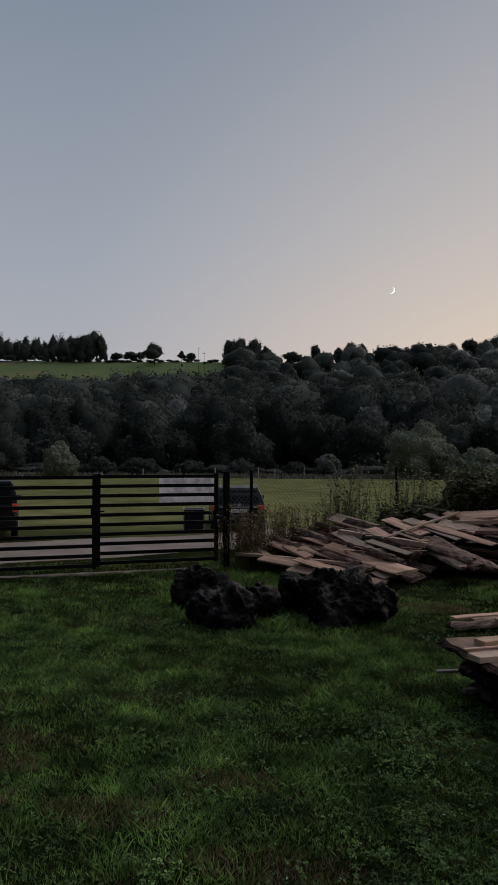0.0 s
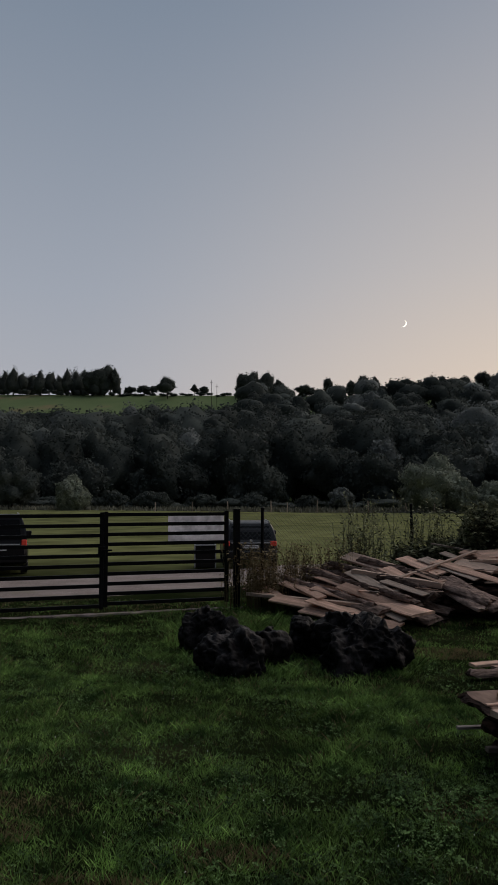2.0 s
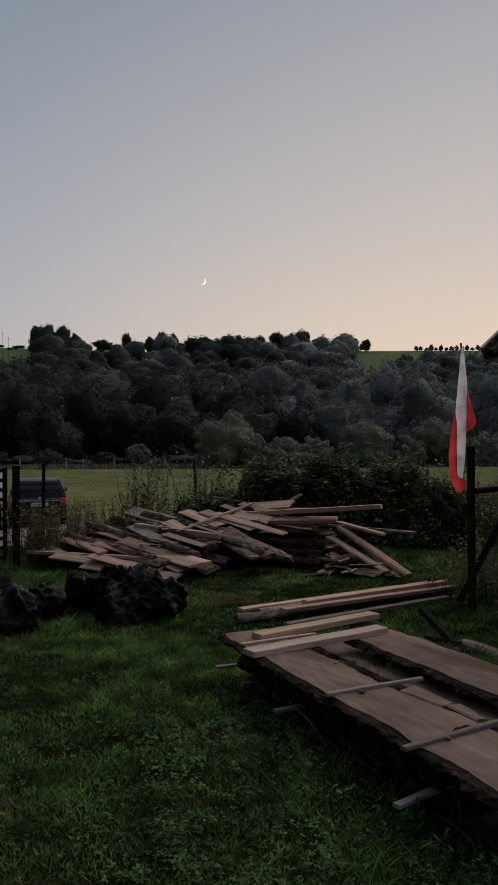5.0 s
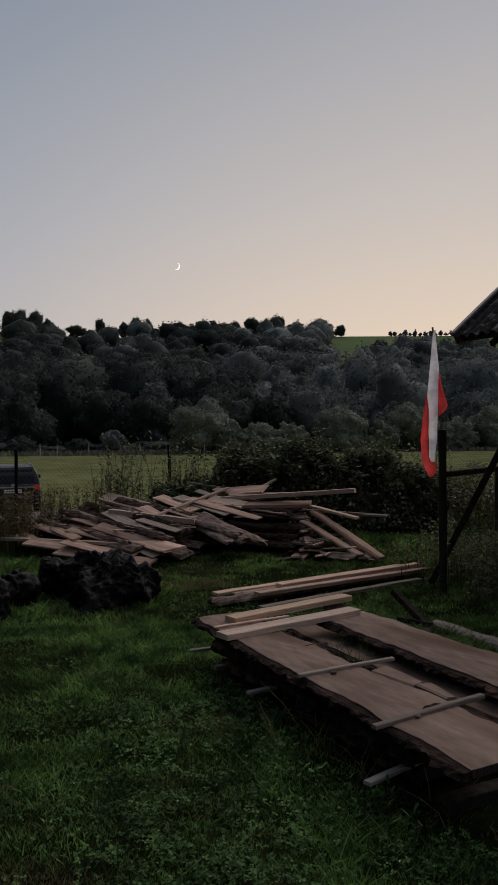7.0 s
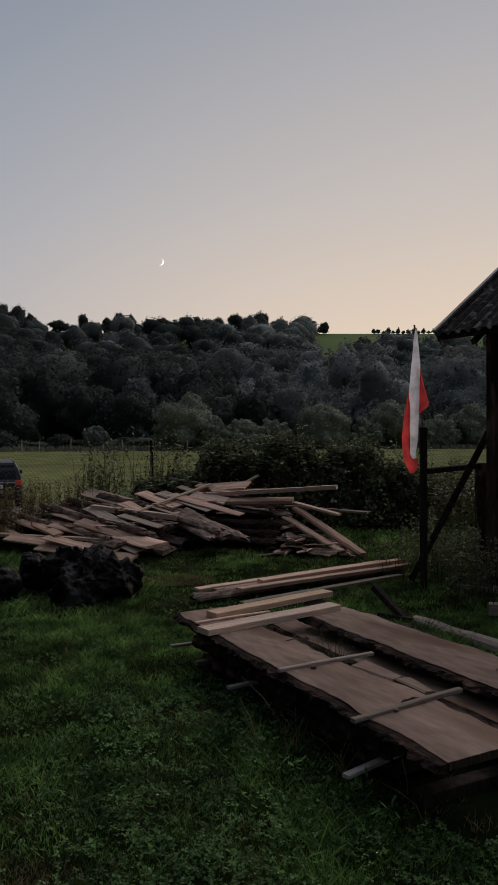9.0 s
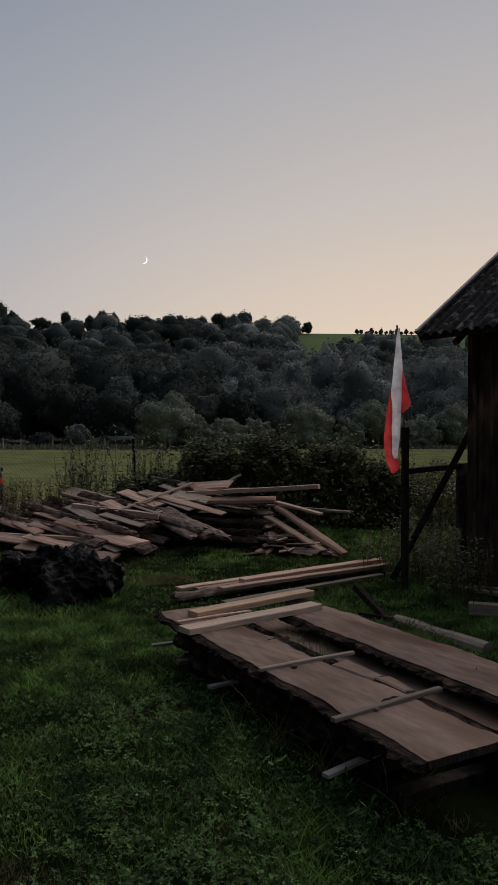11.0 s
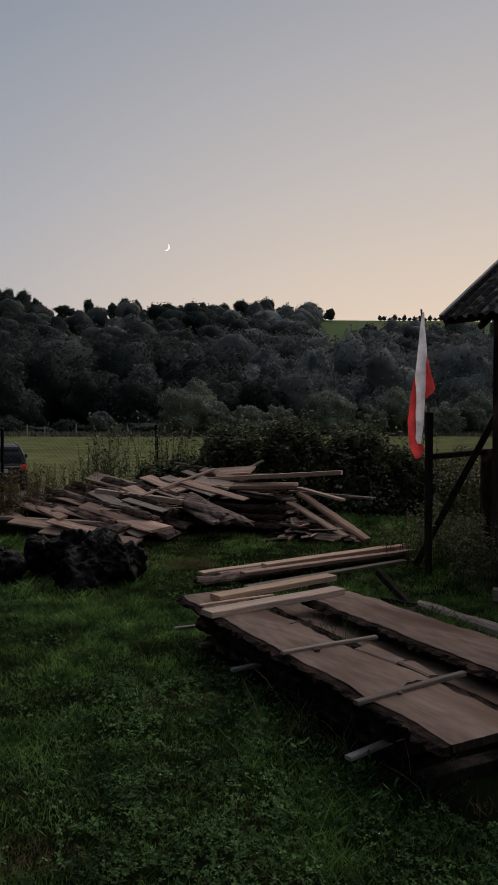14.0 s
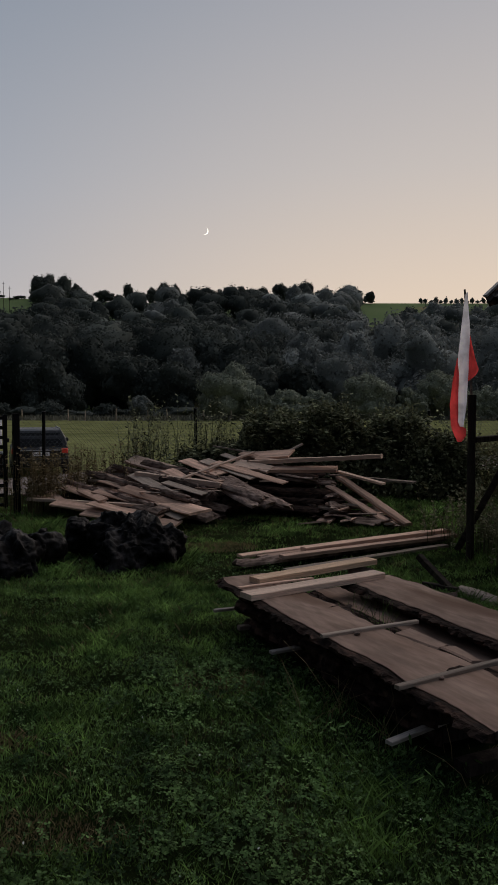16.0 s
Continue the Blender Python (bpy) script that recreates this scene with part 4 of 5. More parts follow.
plank((-3.05, 11.05, 0.22), (-1.28, 10.32, 0.22), 0.10, 0.04, FRESH, PALE, HP)
plank((-3.20, 11.35, 0.26), (-1.40, 10.10, 0.15), 0.10, 0.025, SAWN, PALE, HP, wane=0.01)
plank((-2.60, 10.75, 0.22), (-1.05, 9.98, 0.12), 0.24, 0.03, SAWN, PALE, HP, roll=14, wane=0.01)
plank((-2.10, 10.35, 0.14), (-0.80, 9.75, 0.06), 0.26, 0.03, SAWN, RED, HP, roll=12, wane=0.02)
plank((-2.15, 12.10, 0.44), (-0.40, 10.64, 0.30), 0.24, 0.07, BARK, BRK, HP, roll=16, wane=0.03)
plank((-2.08, 12.28, 0.52), (-0.45, 11.02, 0.40), 0.24, 0.07, BARK, BRK, HP, roll=16, wane=0.03)
plank((-2.35, 11.95, 0.36), (-0.60, 10.35, 0.24), 0.20, 0.06, BARK, BRK, HP, wane=0.03)
plank((-2.30, 11.80, 0.42), (-0.85, 10.75, 0.36), 0.14, 0.03, GREYWOOD, GREY, HP, wane=0.02)
plank((1.40, 11.30, 0.60), (1.99, 10.82, 0.47), 0.12, 0.03, FRESH, PALE, HP)
plank((1.42, 11.20, 0.52), (2.16, 10.00, 0.02), 0.15, 0.05, SAWN, "weathered slab leaning from the heap to the ground", HP, wane=0.03)
plank((1.25, 11.10, 0.40), (1.95, 10.05, 0.02), 0.14, 0.04, SAWN, RED, HP, wane=0.02)
plank((2.00, 11.46, 0.46), (2.48, 11.18, 0.45), 0.05, 0.03, GREYWOOD, GREY, HP)
plank((1.30, 11.62, 0.52), (2.55, 11.30, 0.44), 0.07, 0.03, GREYWOOD, GREY, HP)
plank((0.35, 11.60, 0.54), (1.05, 10.85, 0.52), 0.15, 0.03, BARK, BRK, HP, roll=-20, wane=0.02)
plank((0.55, 11.30, 0.50), (1.30, 10.85, 0.46), 0.12, 0.04, BARK, BRK, HP, wane=0.03)
plank((-0.25, 11.20, 0.50), (0.40, 10.35, 0.24), 0.26, 0.05, BARK, BRK, HP, roll=14, wane=0.04)
plank((-0.05, 11.0, 0.44), (0.62, 10.30, 0.20), 0.2, 0.05, BARK, BRK, HP, roll=-14, wane=0.04)
plank((0.20, 11.85, 0.74), (1.20, 11.50, 0.76), 0.12, 0.03, SAWN, RED, HP, roll=16)
plank((0.45, 11.95, 0.72), (0.95, 12.30, 0.95), 0.06, 0.025, GREYWOOD, "thin stick lying on the timber heap", HP)
plank((-0.35, 11.05, 0.47), (0.30, 10.40, 0.30), 0.20, 0.05, BARK, BRK, HP, roll=8, wane=0.03)
plank((-0.10, 11.75, 0.70), (0.42, 11.35, 0.62), 0.20, 0.03, FRESH, PALE, HP, roll=22)
plank((-0.20, 10.95, 0.36), (0.20, 10.22, 0.22), 0.16, 0.04, BARK, RED, HP, roll=10, wane=0.03)


for x0, y0, z0, x1, y1, z1, w in ((-2.35, 11.80, 0.52, -0.70, 10.32, 0.31, 0.09), (-1.98, 12.0, 0.60, -0.62, 10.86, 0.42, 0.10), (-2.62, 11.50, 0.42, -1.15, 10.20, 0.22, 0.08), (-1.55, 12.15, 0.66, -0.35, 11.05, 0.50, 0.11)):
    plank((x0, y0, z0), (x1, y1, z1), w, 0.05, BARK, BRK, HP, roll=12, wane=0.03)


def fan():
    """Thin sawn boards and edgings strewn flat over the fan of offcuts."""
    rng = random.Random(61)
    tops = ((-2.75, 11.25, 0.27), (-2.45, 11.55, 0.36), (-2.25, 11.0, 0.31), (-1.95, 11.75, 0.47), (-1.8, 11.2, 0.40), (-1.65, 10.65, 0.30), (-1.5, 11.7, 0.55), (-1.3, 11.1, 0.45), (-1.15, 10.55, 0.30), (-0.95, 11.35, 0.56),
            (-0.8, 10.8, 0.42), (-0.6, 11.7, 0.64), (-0.5, 11.15, 0.55), (-0.2, 11.5, 0.63), (0.1, 11.25, 0.60), (-1.0, 10.2, 0.20), (-1.6, 10.2, 0.19), (0.3, 11.9, 0.76), (0.55, 11.55, 0.68), (-0.1, 11.95, 0.74))
    for x, y, z in tops:
        a = radians(rng.choice((-46, -40, -34, -50)) + rng.uniform(-7, 7))
        half = rng.uniform(0.25, 0.75)
        dx, dy = math.cos(a) * half, math.sin(a) * half
        mat, label = rng.choice(((SAWN, RED), (SAWN, RED), (SAWN, RED), (GREYWOOD, GREY)))
        fall = 0.16 * half * (1 if dy < 0 else -1)
        plank((x - dx, y - dy, z + fall), (x + dx, y + dy, z - fall), rng.uniform(0.12, 0.24), rng.uniform(0.010, 0.02), mat, label, HP, roll=rng.uniform(2, 16), wane=0.012, taper=rng.uniform(0, 0.5))
    # splinters and laths sticking out
    for _ in range(26):
        x = rng.uniform(-1.6, 0.3)
        y = 10.9 + rng.uniform(-0.3, 0.9)
        z = 0.34 + 0.30 * (y - 10.6) / 1.2 + rng.uniform(-0.06, 0.05)
        a, l = rng.uniform(-1.2, 0.5), rng.uniform(0.15, 0.5)
        plank((x, y, z), (x + l * math.cos(a), y + l * math.sin(a), z + rng.uniform(-0.10, 0.05)), rng.uniform(0.02, 0.06), rng.uniform(0.008, 0.018), rng.choice((SAWN, GREYWOOD, FRESH)), "thin splintered lath in the timber heap", HP, roll=rng.uniform(-20, 20), wane=0.006, taper=0.6)


fan()


def chips():
    rng = random.Random(4)
    for i in range(52):
        x, y = rng.uniform(0.95, 2.0), rng.uniform(10.1, 11.0)
        a = rng.uniform(0, 6.28)
        l = rng.uniform(0.15, 0.42)
        z = max(0.01, (0.08 + 0.36 * (y - 10.1)) * (1 - abs(x - 1.4) / 0.75) * rng.uniform(0.5, 1))
        plank((x, y, z), (x + l * math.cos(a), y + l * math.sin(a), z + rng.uniform(-0.03, 0.06)), rng.uniform(0.09, 0.22), rng.uniform(0.012, 0.03), rng.choice((SAWN, BARK, BARK, GREYWOOD)), "short split offcut at the foot of the heap", "short offcuts", roll=rng.uniform(-25, 25), wane=0.02, taper=0.3)


chips()


# ---- dark root stumps ----
def stump(x, y, turn, lobes, seed, label, roots):
    ob = part("tree_stump", gnarled(lobes, seed, 0.062, 0.015, roots), CHAR)
    ob.matrix_world = pose(x, y, 0, 0, 0, turn)
    tagged(ob, label, "tree stump", "stumps")


stump(-2.40, 7.72, 0, [(-0.42, 0.48, 0.16, 0.27), (-0.30, 0.42, 0.26, 0.19), (-0.12, 0.22, 0.09, 0.23), (0.06, -0.02, 0.06, 0.24), (0.28, -0.46, 0.05, 0.29), (0.10, -0.34, 0.03, 0.28), (0.44, -0.20, 0.10, 0.20), (0.34, 0.05, 0.06, 0.20)], 2,
      "upturned black tree stump with stubby roots in the grass",
      [((-0.34, 0.44, 0.30), (-0.31, 0.40, 0.40), (-0.33, 0.36, 0.47), 0.07), ((-0.52, 0.46, 0.26), (-0.60, 0.44, 0.33), (-0.62, 0.42, 0.36), 0.08), ((0.10, 0.06, 0.25), (0.16, 0.04, 0.34), (0.20, 0.0, 0.36), 0.07), ((0.36, -0.15, 0.24), (0.42, -0.10, 0.32), (0.50, -0.12, 0.36), 0.07)])
stump(-1.20, 7.86, 0, [(-0.40, 0.26, 0.20, 0.24), (-0.26, 0.22, 0.28, 0.16), (-0.05, 0.06, 0.20, 0.26), (0.02, 0.10, 0.32, 0.14), (0.16, -0.16, 0.18, 0.29), (0.36, -0.14, 0.18, 0.28), (0.42, -0.02, 0.24, 0.20), (0.06, -0.36, 0.06, 0.24)], 4,
      "dark gnarled tree stump with folded bark",
      [((-0.02, 0.06, 0.34), (0.01, 0.04, 0.44), (0.03, 0.02, 0.50), 0.075), ((0.10, 0.0, 0.38), (0.19, -0.06, 0.42), (0.25, -0.12, 0.36), 0.085), ((-0.46, 0.24, 0.28), (-0.54, 0.22, 0.34), (-0.60, 0.22, 0.30), 0.08)])


# ---- flag, post and rails by the shed ----
def flag():
    t = thing("flag", pose(2.30, 7.70, 0), "white and red flag hanging limp on a thin pole", "flag")
    bm = bmesh.new()
    tube(bm, [(0.02, 0.05, 1.52), (0.0, 0.03, 1.85), (-0.075, 0.03, 2.74)], [0.014, 0.014, 0.010], 8)
    part("flagpole", bm, GREYWOOD, t)

    def cloth(rows, depth, name, mat):
        v, f = [], []
        n = 7
        for z, x0, x1 in rows:
            for j in range(n):
                s = j / (n - 1)
                v.append((x0 + (x1 - x0) * s, depth + 0.010 * math.sin(s * 5 + z * 5) - 0.012 * math.sin(s * math.pi) + 0.003 * math.sin(z * 17 + s * 3), z))
        for i in range(len(rows) - 1):
            for j in range(n - 1):
                f.append((i * n + j, i * n + j + 1, (i + 1) * n + j + 1, (i + 1) * n + j))
        part(name, mesh_of(name, v, f, True), mat, t)

    def rows_of(zs, left, right):
        zz = np.linspace(zs[0], zs[-1], 26)
        return [(float(z), float(np.interp(-z, [-q for q in zs], left)), float(np.interp(-z, [-q for q in zs], right))) for z in zz]

    zs = [2.70, 2.63, 2.325, 2.05, 1.905, 1.62, 1.385]
    cloth(rows_of(zs, [-0.078, -0.098, -0.129, -0.158, -0.139, -0.145, -0.147], [-0.070, -0.064, -0.038, -0.042, -0.045, -0.057, -0.088]), -0.045, "white_half", CLOTHWHITE)
    zs = [2.33, 2.12, 1.95, 1.90, 1.83]
    cloth(rows_of(zs, [-0.042, -0.046, -0.048, -0.05, -0.05], [-0.038, 0.014, 0.065, 0.045, -0.04]), -0.01, "red_fold", CLOTHRED)
    zs = [2.06, 1.82, 1.61, 1.41, 1.375, 1.29, 1.235]
    cloth(rows_of(zs, [-0.16, -0.20, -0.22, -0.21, -0.205, -0.17, -0.14], [-0.15, -0.13, -0.137, -0.14, -0.06, -0.06, -0.11]), -0.035, "red_half", CLOTHRED)


flag()


def timber(name, a, b, w, label, category, mat=None, group=""):
    m, length = span(a, b)
    bm = boxed(0, length, -w / 2, w / 2, -w / 2, w / 2, bevel=0.008)
    ob = part(name, bm, mat or DARKWOOD)
    ob.matrix_world = m
    return tagged(ob, label, category, group)


def round_post(x, y, h, r, label, mat=None):
    bm = bmesh.new()
    rng = random.Random(int(x * 100))
    tube(bm, [(0, 0, z) for z in np.linspace(-0.2, h, 7)], [r * rng.uniform(0.95, 1.04) for _ in range(7)], 10)
    ob = part("post", bm, mat or DARKWOOD)
    ob.matrix_world = pose(x, y, 0)
    tagged(ob, label, "post", "old posts")


round_post(2.325, 7.76, 1.70, 0.042, "dark weathered wooden post carrying the flag")
round_post(3.20, 8.52, 1.30, 0.07, "grey lichened wooden post beside the shed", LICHEN)
timber("rail", (2.36, 7.79, 1.25), (3.20, 8.52, 1.27), 0.06, "dark wooden rail between two old posts", "rail")
timber("brace", (2.36, 8.36, 0.02), (3.16, 8.04, 1.74), 0.07, "dark wooden brace leaning on the shed corner", "brace")
plank((1.60, 6.86, 0.24), (1.82, 6.56, 0.0), 0.06, 0.05, DARKWOOD, "dark charred stick standing aslant in the grass", "loose sticks")
plank((1.62, 6.72, 0.02), (1.86, 6.50, 0.02), 0.05, 0.04, DARKWOOD, "short dark stick lying in the grass", "loose sticks")


def log(a, b, r, label):
    bm = bmesh.new()
    m, length = span(a, b)
    rng = random.Random(6)
    tube(bm, [(length * s, 0.006 * math.sin(s * 7), 0.004 * math.sin(s * 11)) for s in np.linspace(0, 1, 9)], [r * rng.uniform(0.95, 1.04) for _ in range(9)], 12)
    ob = part("log", bm, GREYWOOD)
    ob.matrix_world = m
    tagged(ob, label, "log")


log((1.91, 6.56, -0.005), (2.36, 5.64, 0.0), 0.07, "weathered pale log half sunk in the grass")
plank((2.71, 7.80, 0.05), (3.17, 7.18, 0.07), 0.09, 0.03, GREYWOOD, "weathered board lying at the foot of the shed", "boards by the shed")
plank((2.99, 7.79, 0.03), (3.23, 7.33, 0.09), 0.07, 0.03, GREYWOOD, "weathered board lying at the foot of the shed", "boards by the shed")
plank((2.61, 6.70, 0.03), (2.92, 6.57, 0.03), 0.11, 0.10, GREYWOOD, "pale squared offcut lying in the weeds", "boards by the shed")


# ---- shed ----
def shed():
    # x along the eave towards the yard, y into the shed
    u = Vector((0.52, -0.90, 0)).normalized()
    ang = math.degrees(math.atan2(u.y, u.x))
    base = pose(3.03, 7.78, 0, 0, 0, ang)
    L, D, H = 5.2, 4.2, 2.86
    rise = 0.75
    s = thing("shed", base, "old dark wooden shed with a corrugated roof", "shed")
    w = 0.16
    for i in range(int(L / w)):
        h = H + 0.05
        part("board", boxed(i * w + 0.001, (i + 1) * w - 0.001, -0.012 + 0.003 * (i % 3), 0.02 + 0.003 * (i % 3), 0.06 + 0.02 * (i % 2), h), SHEDWOOD, s)
    part("back_wall", boxed(0.0, L, D - 0.03, D, 0.0, H), SHEDWOOD, s)
    for x in (0.0, L - 0.03):
        bm = bmesh.new()
        prof = [(0.035, 0.0), (D - 0.03, 0.0), (D - 0.03, H), (D / 2, H + rise * D / 2), (0.035, H)]
        a = [bm.verts.new((x, y, z)) for y, z in prof]
        b = [bm.verts.new((x + 0.03, y, z)) for y, z in prof]
        bm.faces.new(a)
        bm.faces.new(b[::-1])
        for i in range(5):
            bm.faces.new((a[i], a[(i + 1) % 5], b[(i + 1) % 5], b[i]))
        part("gable_wall", bm, SHEDWOOD, s)
    part("corner_post", boxed(-0.03, 0.09, -0.03, 0.0, 0.0, H + 0.04, bevel=0.006), SHEDWOOD, s)
    over, verge = 0.40, 0.37
    for side in (0, 1):
        bm = bmesh.new()
        n = 240
        run = D / 2 + over
        rows = []
        for j in range(9):
            q = j / 8
            y = -over + run * q
            z = H + 0.09 - over * rise + rise * run * q
            if side:
                y = D - y
            rows.append([bm.verts.new((-verge + (L + 2 * verge) * i / n, y, z + 0.02 * math.cos(2 * math.pi * (-verge + (L + 2 * verge) * i / n) / 0.13))) for i in range(n + 1)])
        for a, b in zip(rows, rows[1:]):
            for i in range(n):
                bm.faces.new((a[i], a[i + 1], b[i + 1], b[i]))
        ob = part("roof_sheet", bm, ROOFING, s, "corrugated grey fibre-cement sheet with lichen")
        sol = ob.modifiers.new("thick", "SOLIDIFY")
        sol.thickness = 0.012
    part("eave_batten", boxed(-verge + 0.02, L + verge - 0.02, -over + 0.03, -over + 0.07, H + 0.09 - over * rise - 0.040, H + 0.09 - over * rise + 0.030), SHEDWOOD, s)
    # rafters showing under the eave, and the light verge flashing
    for x in (0.05, 0.9, 1.8, 2.7, 3.6, 4.5, L + 0.2):
        m, length = span((x, -over + 0.06, H + 0.03 - over * rise - 0.02), (x, D / 2, H + 0.03 + rise * D / 2 - 0.06))
        ob = part("rafter", boxed(0, length, -0.025, 0.025, -0.055, 0.0, bevel=0.004), SHEDWOOD, s)
        ob.matrix_local = m
    for x in (-verge, L + verge):
        m, length = span((x, -over - 0.02, H + 0.13 - over * rise), (x, D / 2, H + 0.13 + rise * D / 2))
        ob = part("verge_flashing", boxed(0, length, -0.02, 0.03, -0.005, 0.02, bevel=0.003), FASCIA, s, "light metal strip along the verge")
        ob.matrix_local = m
        ob = part("verge_board", boxed(0, length, -0.012, 0.012, -0.12, -0.006, bevel=0.003), SHEDWOOD, s)
        ob.matrix_local = m


shed()


# ---- cars ----
def car(x, y, heading, paint, label, length, width, height, van):
    """Rear stands at (x, y); heading in degrees from straight ahead, to the left. Local y runs forward."""
    g = float(land(x, y)) + 0.03
    c = thing("car", pose(x, y, g, 0, 0, heading), label, "car", "parked cars")
    w = width / 2
    belt = 0.98 if van else 0.90
    # lower body: stations along the length: place, underside, top, half width
    bm = bmesh.new()
    st = [(0.0, 0.36, belt - 0.10, w - 0.13), (0.06, 0.30, belt - 0.03, w - 0.05), (0.35, 0.24, belt, w), (length * 0.5, 0.22, belt + 0.01, w), (length * 0.72, 0.22, belt, w),
          (length - 0.35, 0.26, belt - 0.16, w - 0.06), (length - 0.05, 0.34, belt - 0.30, w - 0.2), (length, 0.42, belt - 0.40, w - 0.3)]
    rings = []
    for yy, z0, z1, hw in st:
        r = 0.10
        sec = [(-hw + r, z0), (hw - r, z0), (hw - 0.02, z0 + r), (hw, (z0 + z1) / 2), (hw - 0.015, z1 - r), (hw - r, z1), (-hw + r, z1), (-hw + 0.015, z1 - r), (-hw, (z0 + z1) / 2), (-hw + 0.02, z0 + r)]
        rings.append([bm.verts.new((a, yy, b)) for a, b in sec])
    for a, b in zip(rings, rings[1:]):
        for j in range(10):
            bm.faces.new((a[j], a[(j + 1) % 10], b[(j + 1) % 10], b[j]))
    bm.faces.new(rings[0][::-1])
    bm.faces.new(rings[-1])
    body = part("body", bm, paint, c)
    # cabin
    bm = bmesh.new()
    back = 0.04 if van else 0.10
    lean = 0.16 if van else 0.34
    st = [(back, belt - 0.06, belt - 0.05, w - 0.10), (back + lean * 0.55, belt - 0.06, belt + (height - belt) * 0.55, w - 0.14), (back + lean, belt - 0.06, height - 0.05, w - 0.20), (back + lean + 0.18, belt - 0.06, height, w - 0.21),
          (length * 0.55, belt - 0.06, height - 0.01, w - 0.21), (length * 0.62, belt - 0.06, height - 0.08, w - 0.22), (length * 0.78, belt - 0.06, belt, w - 0.16)]
    rings = []
    for yy, z0, z1, hw in st:
        lo = w - 0.07
        q = (z1 - z0) / (height - belt + 0.06)
        top = lo + (hw - lo) * q
        sec = [(-lo, z0), (lo, z0), (top + 0.015, z1 - 0.09 * q), (top - 0.05, z1), (-top + 0.05, z1), (-top - 0.015, z1 - 0.09 * q)]
        rings.append([bm.verts.new((a, yy, b)) for a, b in sec])
    for a, b in zip(rings, rings[1:]):
        for j in range(6):
            bm.faces.new((a[j], a[(j + 1) % 6], b[(j + 1) % 6], b[j]))
    bm.faces.new(rings[0][::-1])
    bm.faces.new(rings[-1])
    cabin = part("cabin", bm, paint, c)
    # rear window, inclined with the tailgate
    z0, z1 = belt + 0.03, height - 0.12
    y0, y1 = back + lean * 0.12 - 0.02, back + lean * 0.85 - 0.015
    v = [(-w + 0.22, y0, z0), (w - 0.22, y0, z0), (w - 0.28, y1, z1), (-w + 0.28, y1, z1)]
    bm = bmesh.new()
    a = [bm.verts.new(p) for p in v]
    b = [bm.verts.new((p[0], p[1] + 0.03, p[2])) for p in v]
    bm.faces.new(a)
    bm.faces.new(b[::-1])
    for i in range(4):
        bm.faces.new((a[i], b[i], b[(i + 1) % 4], a[(i + 1) % 4]))
    part("rear_window", bm, GLASS, c)
    for sx in (-1, 1):
        for ya, yb in ((0.45, length * 0.30), (length * 0.32, length * 0.5), (length * 0.52, length * 0.66)):
            bm = bmesh.new()
            v = [(sx * (w - 0.062), ya, belt + 0.02), (sx * (w - 0.062), yb, belt + 0.02), (sx * (w - 0.165), yb - 0.05, height - 0.16), (sx * (w - 0.165), ya + 0.08, height - 0.16)]
            a = [bm.verts.new(p) for p in v]
            b = [bm.verts.new((p[0] - sx * 0.02, p[1], p[2] - 0.005)) for p in v]
            bm.faces.new(a)
            bm.faces.new(b[::-1])
            for i in range(4):
                bm.faces.new((a[i], b[i], b[(i + 1) % 4], a[(i + 1) % 4]))
            part("side_window", bm, GLASS, c)
        part("tail_light", boxed(sx * (w - 0.14) - (0.075 if van else 0.13), sx * (w - 0.14) + 0.075, -0.015, 0.18, belt - (0.22 if van else 0.20), belt + (0.04 if van else -0.04), bevel=0.02), BRIGHTLAMP, c, "red tail light lens")
        m = part("mirror", boxed(sx * (w + 0.11) - 0.10, sx * (w + 0.11) + 0.10, length * 0.66, length * 0.66 + 0.1, belt + 0.02, belt + 0.16, bevel=0.02), paint, c)
        part("roof_rail", boxed(sx * (w - 0.26) - 0.015, sx * (w - 0.26) + 0.015, 0.5, length * 0.55, height - 0.02, height + 0.03, bevel=0.006), SILVER, c)
        for yy in (0.75, length - 0.85):
            bm = bmesh.new()
            tube(bm, [(sx * (w - 0.20), yy, 0.30), (sx * (w - 0.19), yy, 0.30), (sx * (w - 0.02), yy, 0.30), (sx * (w - 0.0), yy, 0.30)], [0.27, 0.31, 0.31, 0.27], 20)
            wheel = part("wheel", bm, RUBBER, c)
            bm = bmesh.new()
            tube(bm, [(sx * (w - 0.02), yy, 0.30), (sx * (w + 0.008), yy, 0.30)], [0.2, 0.17], 14)
            part("rim", bm, ALLOY, wheel)
    part("bumper", boxed(-w + 0.05, w - 0.05, -0.09, 0.12, 0.34, 0.56, bevel=0.04), paint, c)
    part("tailgate_trim", boxed(-w + 0.26, w - 0.26, -0.022, 0.02, belt - 0.115, belt - 0.085, bevel=0.004), SILVER, c)
    plate = part("number_plate", boxed(-0.26, 0.26, -0.035, 0.01, belt - 0.27, belt - 0.16, bevel=0.004), PLATE, c)
    part("plate_marks", boxed(-0.21, 0.21, -0.04, -0.034, belt - 0.225, belt - 0.205), PLATEBAR, plate)
    part("badge", boxed(-0.045, 0.045, -0.03, 0.01, belt - 0.07, belt + 0.01, bevel=0.01), SILVER, c)
    return c


car(-12.85, 19.95, 33, CARBLACK, "black people carrier parked on the track, tail to the gate", 4.4, 1.78, 1.72, True)
car(-6.30, 23.90, 18, CARDARK, "dark estate car parked beyond the wire fence", 4.5, 1.76, 1.45, False)


